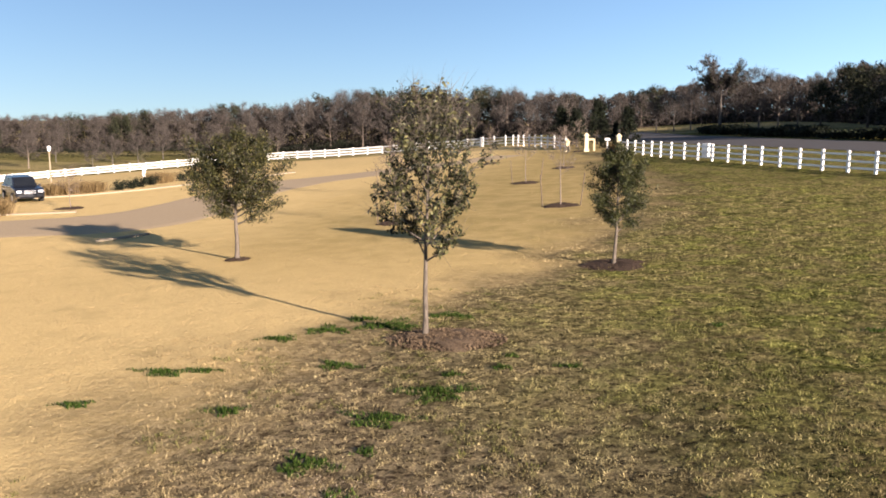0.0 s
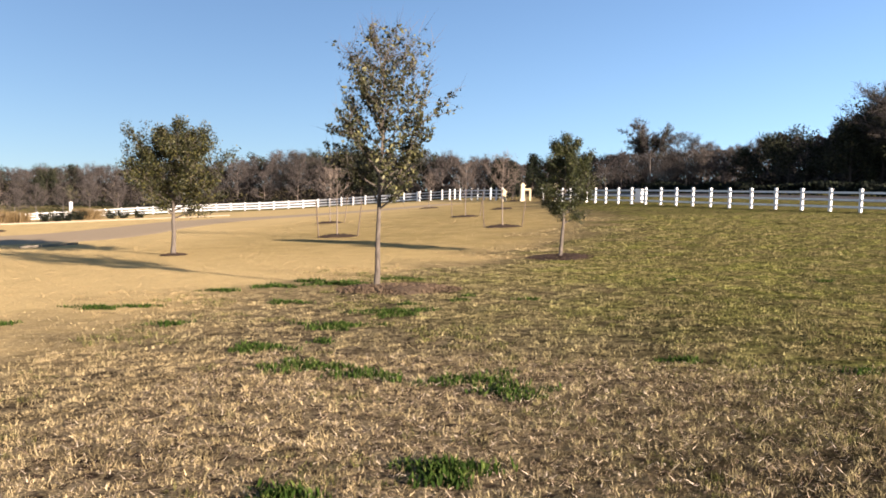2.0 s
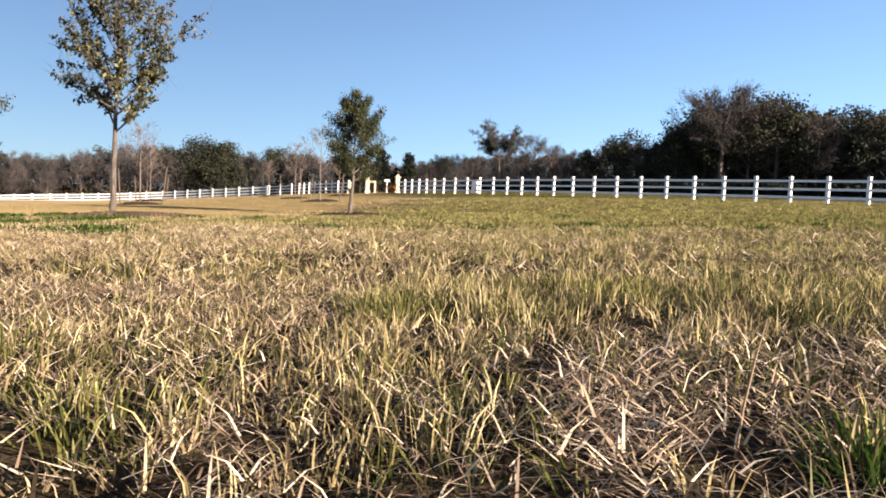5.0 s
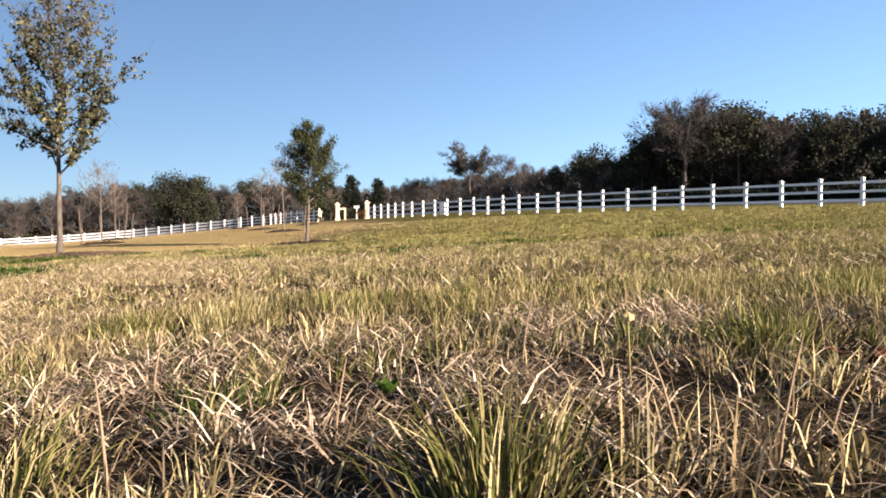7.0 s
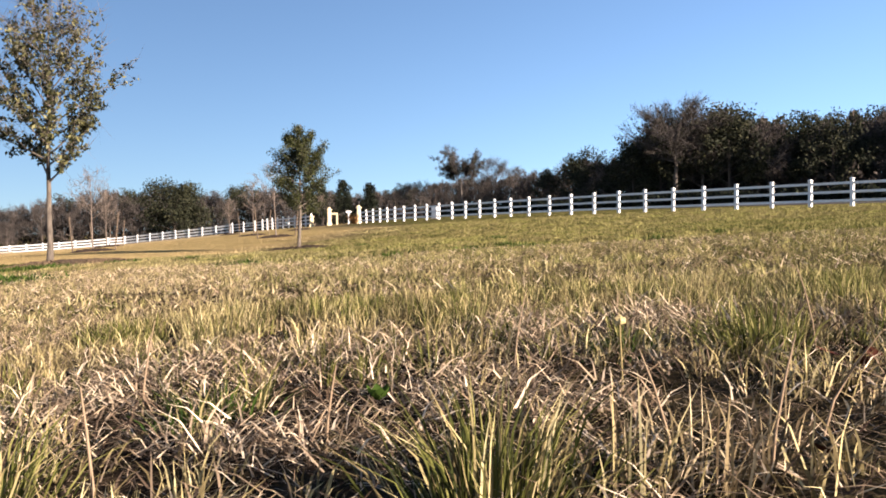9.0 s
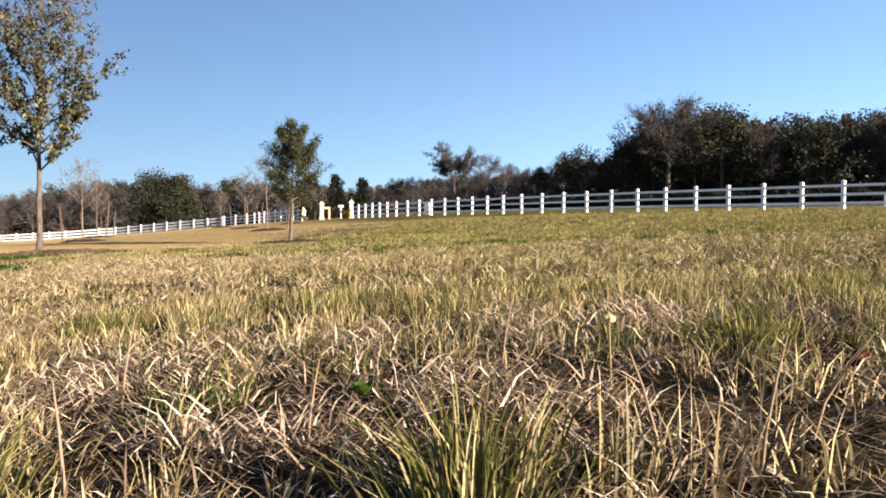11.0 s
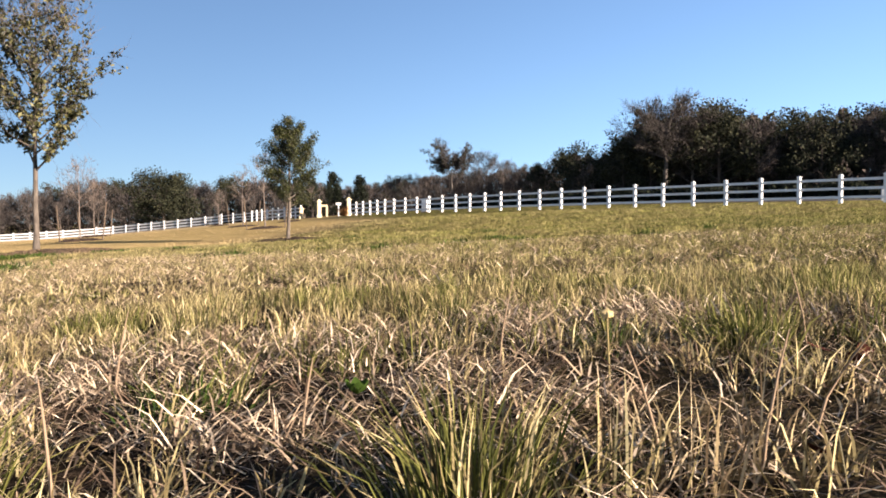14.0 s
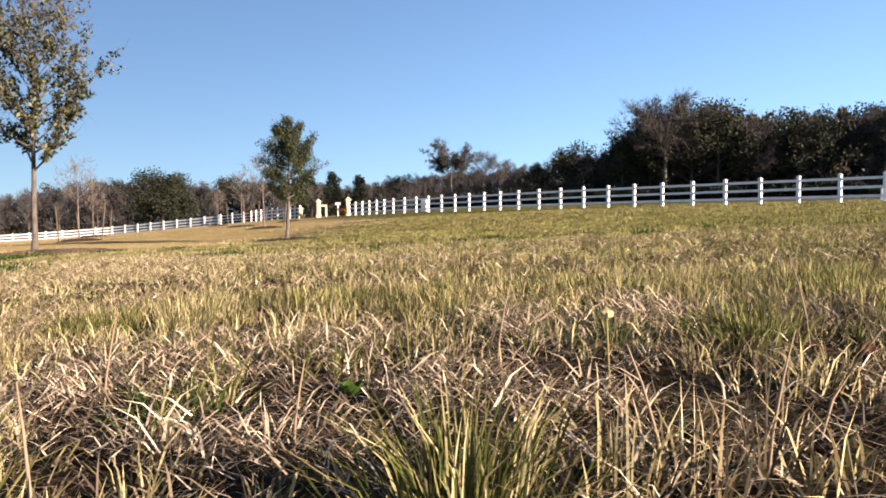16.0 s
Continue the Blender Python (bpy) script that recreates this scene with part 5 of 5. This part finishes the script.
for k, (tx, ty, tn, th, ts, fan) in enumerate([(0.02, 0.56, 120, 0.125, 0.03, 0.32), (-0.41, 0.62, 45, 0.115, 0.022, 0.32), 
                                               (-0.7, 1.0, 60, 0.08, 0.04, 0.3), (0.75, 1.1, 50, 0.1, 0.04, 0.3), (0.12, 0.56, 50, 0.11, 0.03, 0.35)]):
    tuft("dry straw grass tuft", tx, ty, tn, th, 0.0022, ts, STRAW, 230 + k, (0.0, 0.0), fan)


for k, (tx, ty, tn, th, ts, fan) in enumerate([(0.185, 0.595, 60, 0.112, 0.026, 0.36), (0.245, 0.62, 34, 0.1, 0.02, 0.34), (0.13, 0.62, 30, 0.095, 0.02, 0.34)]):
    tuft("stiff tan grass stems standing in a loose fan", tx, ty, tn, th, 0.0023, ts, MAT, 260 + k, (0.0, 0.0), fan)
for k, (tx, ty, tn, th, ts) in enumerate([(-0.305, 0.96, 70, 0.062, 0.03), (0.25, 1.2, 40, 0.06, 0.025), (-0.33, 0.9, 40, 0.05, 0.02)]):
    tuft("low dark green grass in the straw mat", tx, ty, tn, th, 0.0034, ts, WEED, 270 + k, (0.0, 0.0), 0.4)


# bright green weed patches
def weed_patch(x, y, rx, ry, seed):
    rg = np.random.default_rng(seed)
    count = int((2600 if y < 6 else 1300) * rx * ry * 3.14) + 40
    a, r = rg.uniform(0, 6.283, count), np.sqrt(rg.uniform(0, 1, count))
    r = r * (0.9 + 0.4 * np.sin(3 * a + seed) + 0.35 * np.sin(5 * a + 2 * seed))
    px, py = x + rx * r * np.cos(a), y + ry * r * np.sin(a)
    ob = blade_mesh("weed_patch", "bright green weeds among the dry grass", rg, px, py, (0.095 if y < 6 else 0.085) * rg.uniform(0.5, 1.2, count), 0.018 * rg.uniform(0.6, 1.3, count),
                    np.clip(rg.normal(0, 0.4, (count, 2)), -0.85, 0.85), rg.uniform(0, 0.4, count), WEED, 2)
    return tagged(ob, "bright green weeds among the dry grass", "weeds", "weed patches")


WEEDS = [(-9.0, 10.1, 0.28, 0.2), (-11.3, 11.8, 0.5, 0.22), (-10.6, 12.0, 0.3, 0.12), (-8.3, 12.6, 0.35, 0.25), (-9.6, 15.0, 0.45, 0.3), (-8.4, 15.5, 0.6, 0.4), (-11.7, 10.0, 0.3, 0.15),
         (-6.1, 11.4, 0.5, 0.4), (-6.6, 10.2, 0.45, 0.3), (-6.9, 8.5, 0.35, 0.3), (-5.9, 7.5, 0.55, 0.3), (-5.2, 7.2, 0.4, 0.2), (-4.1, 7.1, 0.45, 0.3), (-3.7, 6.7, 0.3, 0.2),
         (-3.88, 4.62, 0.28, 0.24), (-4.7, 4.05, 0.2, 0.16), (-9.2, 16.0, 0.4, 0.2), (-7.4, 16.6, 0.5, 0.25), (-10.3, 14.2, 0.4, 0.2)]
for k, w in enumerate(WEEDS):
    weed_patch(w[0], w[1], w[2] * 1.05, w[3] * 1.05, 300 + k)
rg = np.random.default_rng(88)
for k in range(14):
    wy = rg.uniform(7.0, 17.0)
    weed_patch(rg.uniform(-7.0, 0.45 * wy), wy, rg.uniform(0.1, 0.24), rg.uniform(0.08, 0.16), 900 + k)


# ---- small things in the grass ----
def small_leaf(name, label, x, y, up, length, width, material, turn, tilt, category):
    """One curled leaf blade with a midrib fold, standing among the grass."""
    verts, faces = [], []
    n = 7
    for i in range(n):
        f = i / (n - 1)
        w = width * math.sin(math.pi * min(1.0, f * 0.92 + 0.06)) * 0.5
        bend = 0.25 * length * f * f
        verts += [(-w, f * length, bend + 0.12 * w), (0, f * length, bend - 0.15 * w), (w, f * length, bend + 0.12 * w)]
    for i in range(n - 1):
        for k in range(2):
            a = i * 3 + k
            faces.append((a, a + 1, a + 4, a + 3))
    ob = mesh_object(name, verts, faces, material, smooth=True)
    ob.matrix_basis = pose(x, y, on_ground(x, y) + up, tilt, 0, turn)
    return tagged(ob, label, category)


small_leaf("fallen_leaf", "curled red-brown leaf fallen among the grass", 0.51, 1.06, 0.012, 0.03, 0.02, LEAF_RED, 60, 5, "leaf")
small_leaf("fallen_leaf", "curled red-brown leaf fallen among the grass", 0.545, 1.04, 0.01, 0.028, 0.018, LEAF_RED, -40, 8, "leaf")
small_leaf("fallen_leaf", "small red-brown leaf on dark soil", 0.30, 0.62, 0.015, 0.03, 0.022, LEAF_RED, 120, 10, "leaf")
for k, (fx, fy, fs) in enumerate([(0.535, 1.0, 0.032), (0.565, 1.07, 0.034), (0.50, 0.98, 0.028), (0.585, 1.02, 0.03)]):
    small_leaf("fallen_leaf", "curled red-brown leaf fallen among the grass", fx, fy, 0.012, fs, fs * 0.75, LEAF_RED, 77 * k, 12 + 5 * k, "leaf")
weed = tagged(new("broadleaf_weed"), "small bright green broadleaf weed in the grass", "weed")
for k in range(6):
    a = k * 60 + 15
    lf = small_leaf("leaf", "", -0.095, 0.83, 0.04, 0.02, 0.016, WEED, a, 35, "")
    lf.parent = weed
head = tagged(new("seed_head"), "pale dry seed head on a thin stem", "seed head")
bm = bmesh.new()
bmesh.ops.create_icosphere(bm, subdivisions=2, radius=0.008, matrix=Matrix.Translation((0, 0, 0.09)) @ Matrix.Diagonal((1.1, 1.1, 0.75, 1)))
for v in bm.verts:
    v.co += Vector((math.sin(v.co.x * 2100), math.cos(v.co.y * 1900), math.sin(v.co.z * 2300))) * 0.0012
part("flower_head", bm, SEED, head)
co, loops = tube_arrays([(np.array([(0.004, 0, 0), (0.002, 0, 0.04), (0, 0, 0.086)]), [0.0016, 0.0014, 0.0012])], 5)
polys("stem", co, loops, 4, STRAW, head)
stand(head, 0.195, 0.97)


# lone dry stalks that stand above the mat
for k, (sx, sy, tall_by, tip_x, tip_y) in enumerate([(-0.285, 0.56, 0.12, -0.01, 0.0), (-0.145, 0.78, 0.09, 0.012, 0.0), (0.335, 0.72, 0.10, 0.05, -0.01), (0.17, 0.62, 0.11, -0.03, 0.0),
                                                     (0.24, 0.6, 0.12, 0.02, 0.0), (-0.42, 1.0, 0.13, 0.02, 0.0), (0.52, 1.15, 0.13, -0.03, 0.0), (0.08, 1.2, 0.12, 0.02, 0.0)]):
    line = np.array([(0, 0, -0.005), (tip_x * 0.2, tip_y * 0.2, tall_by * 0.35), (tip_x * 0.6, tip_y * 0.6, tall_by * 0.72), (tip_x, tip_y, tall_by)])
    co, loops = tube_arrays([(line, [0.0016, 0.0014, 0.0011, 0.0005])], 5)
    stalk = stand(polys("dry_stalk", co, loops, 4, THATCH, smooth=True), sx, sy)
    tagged(stalk, "pale dry stalk standing above the matted grass", "stalk", "dry stalks")
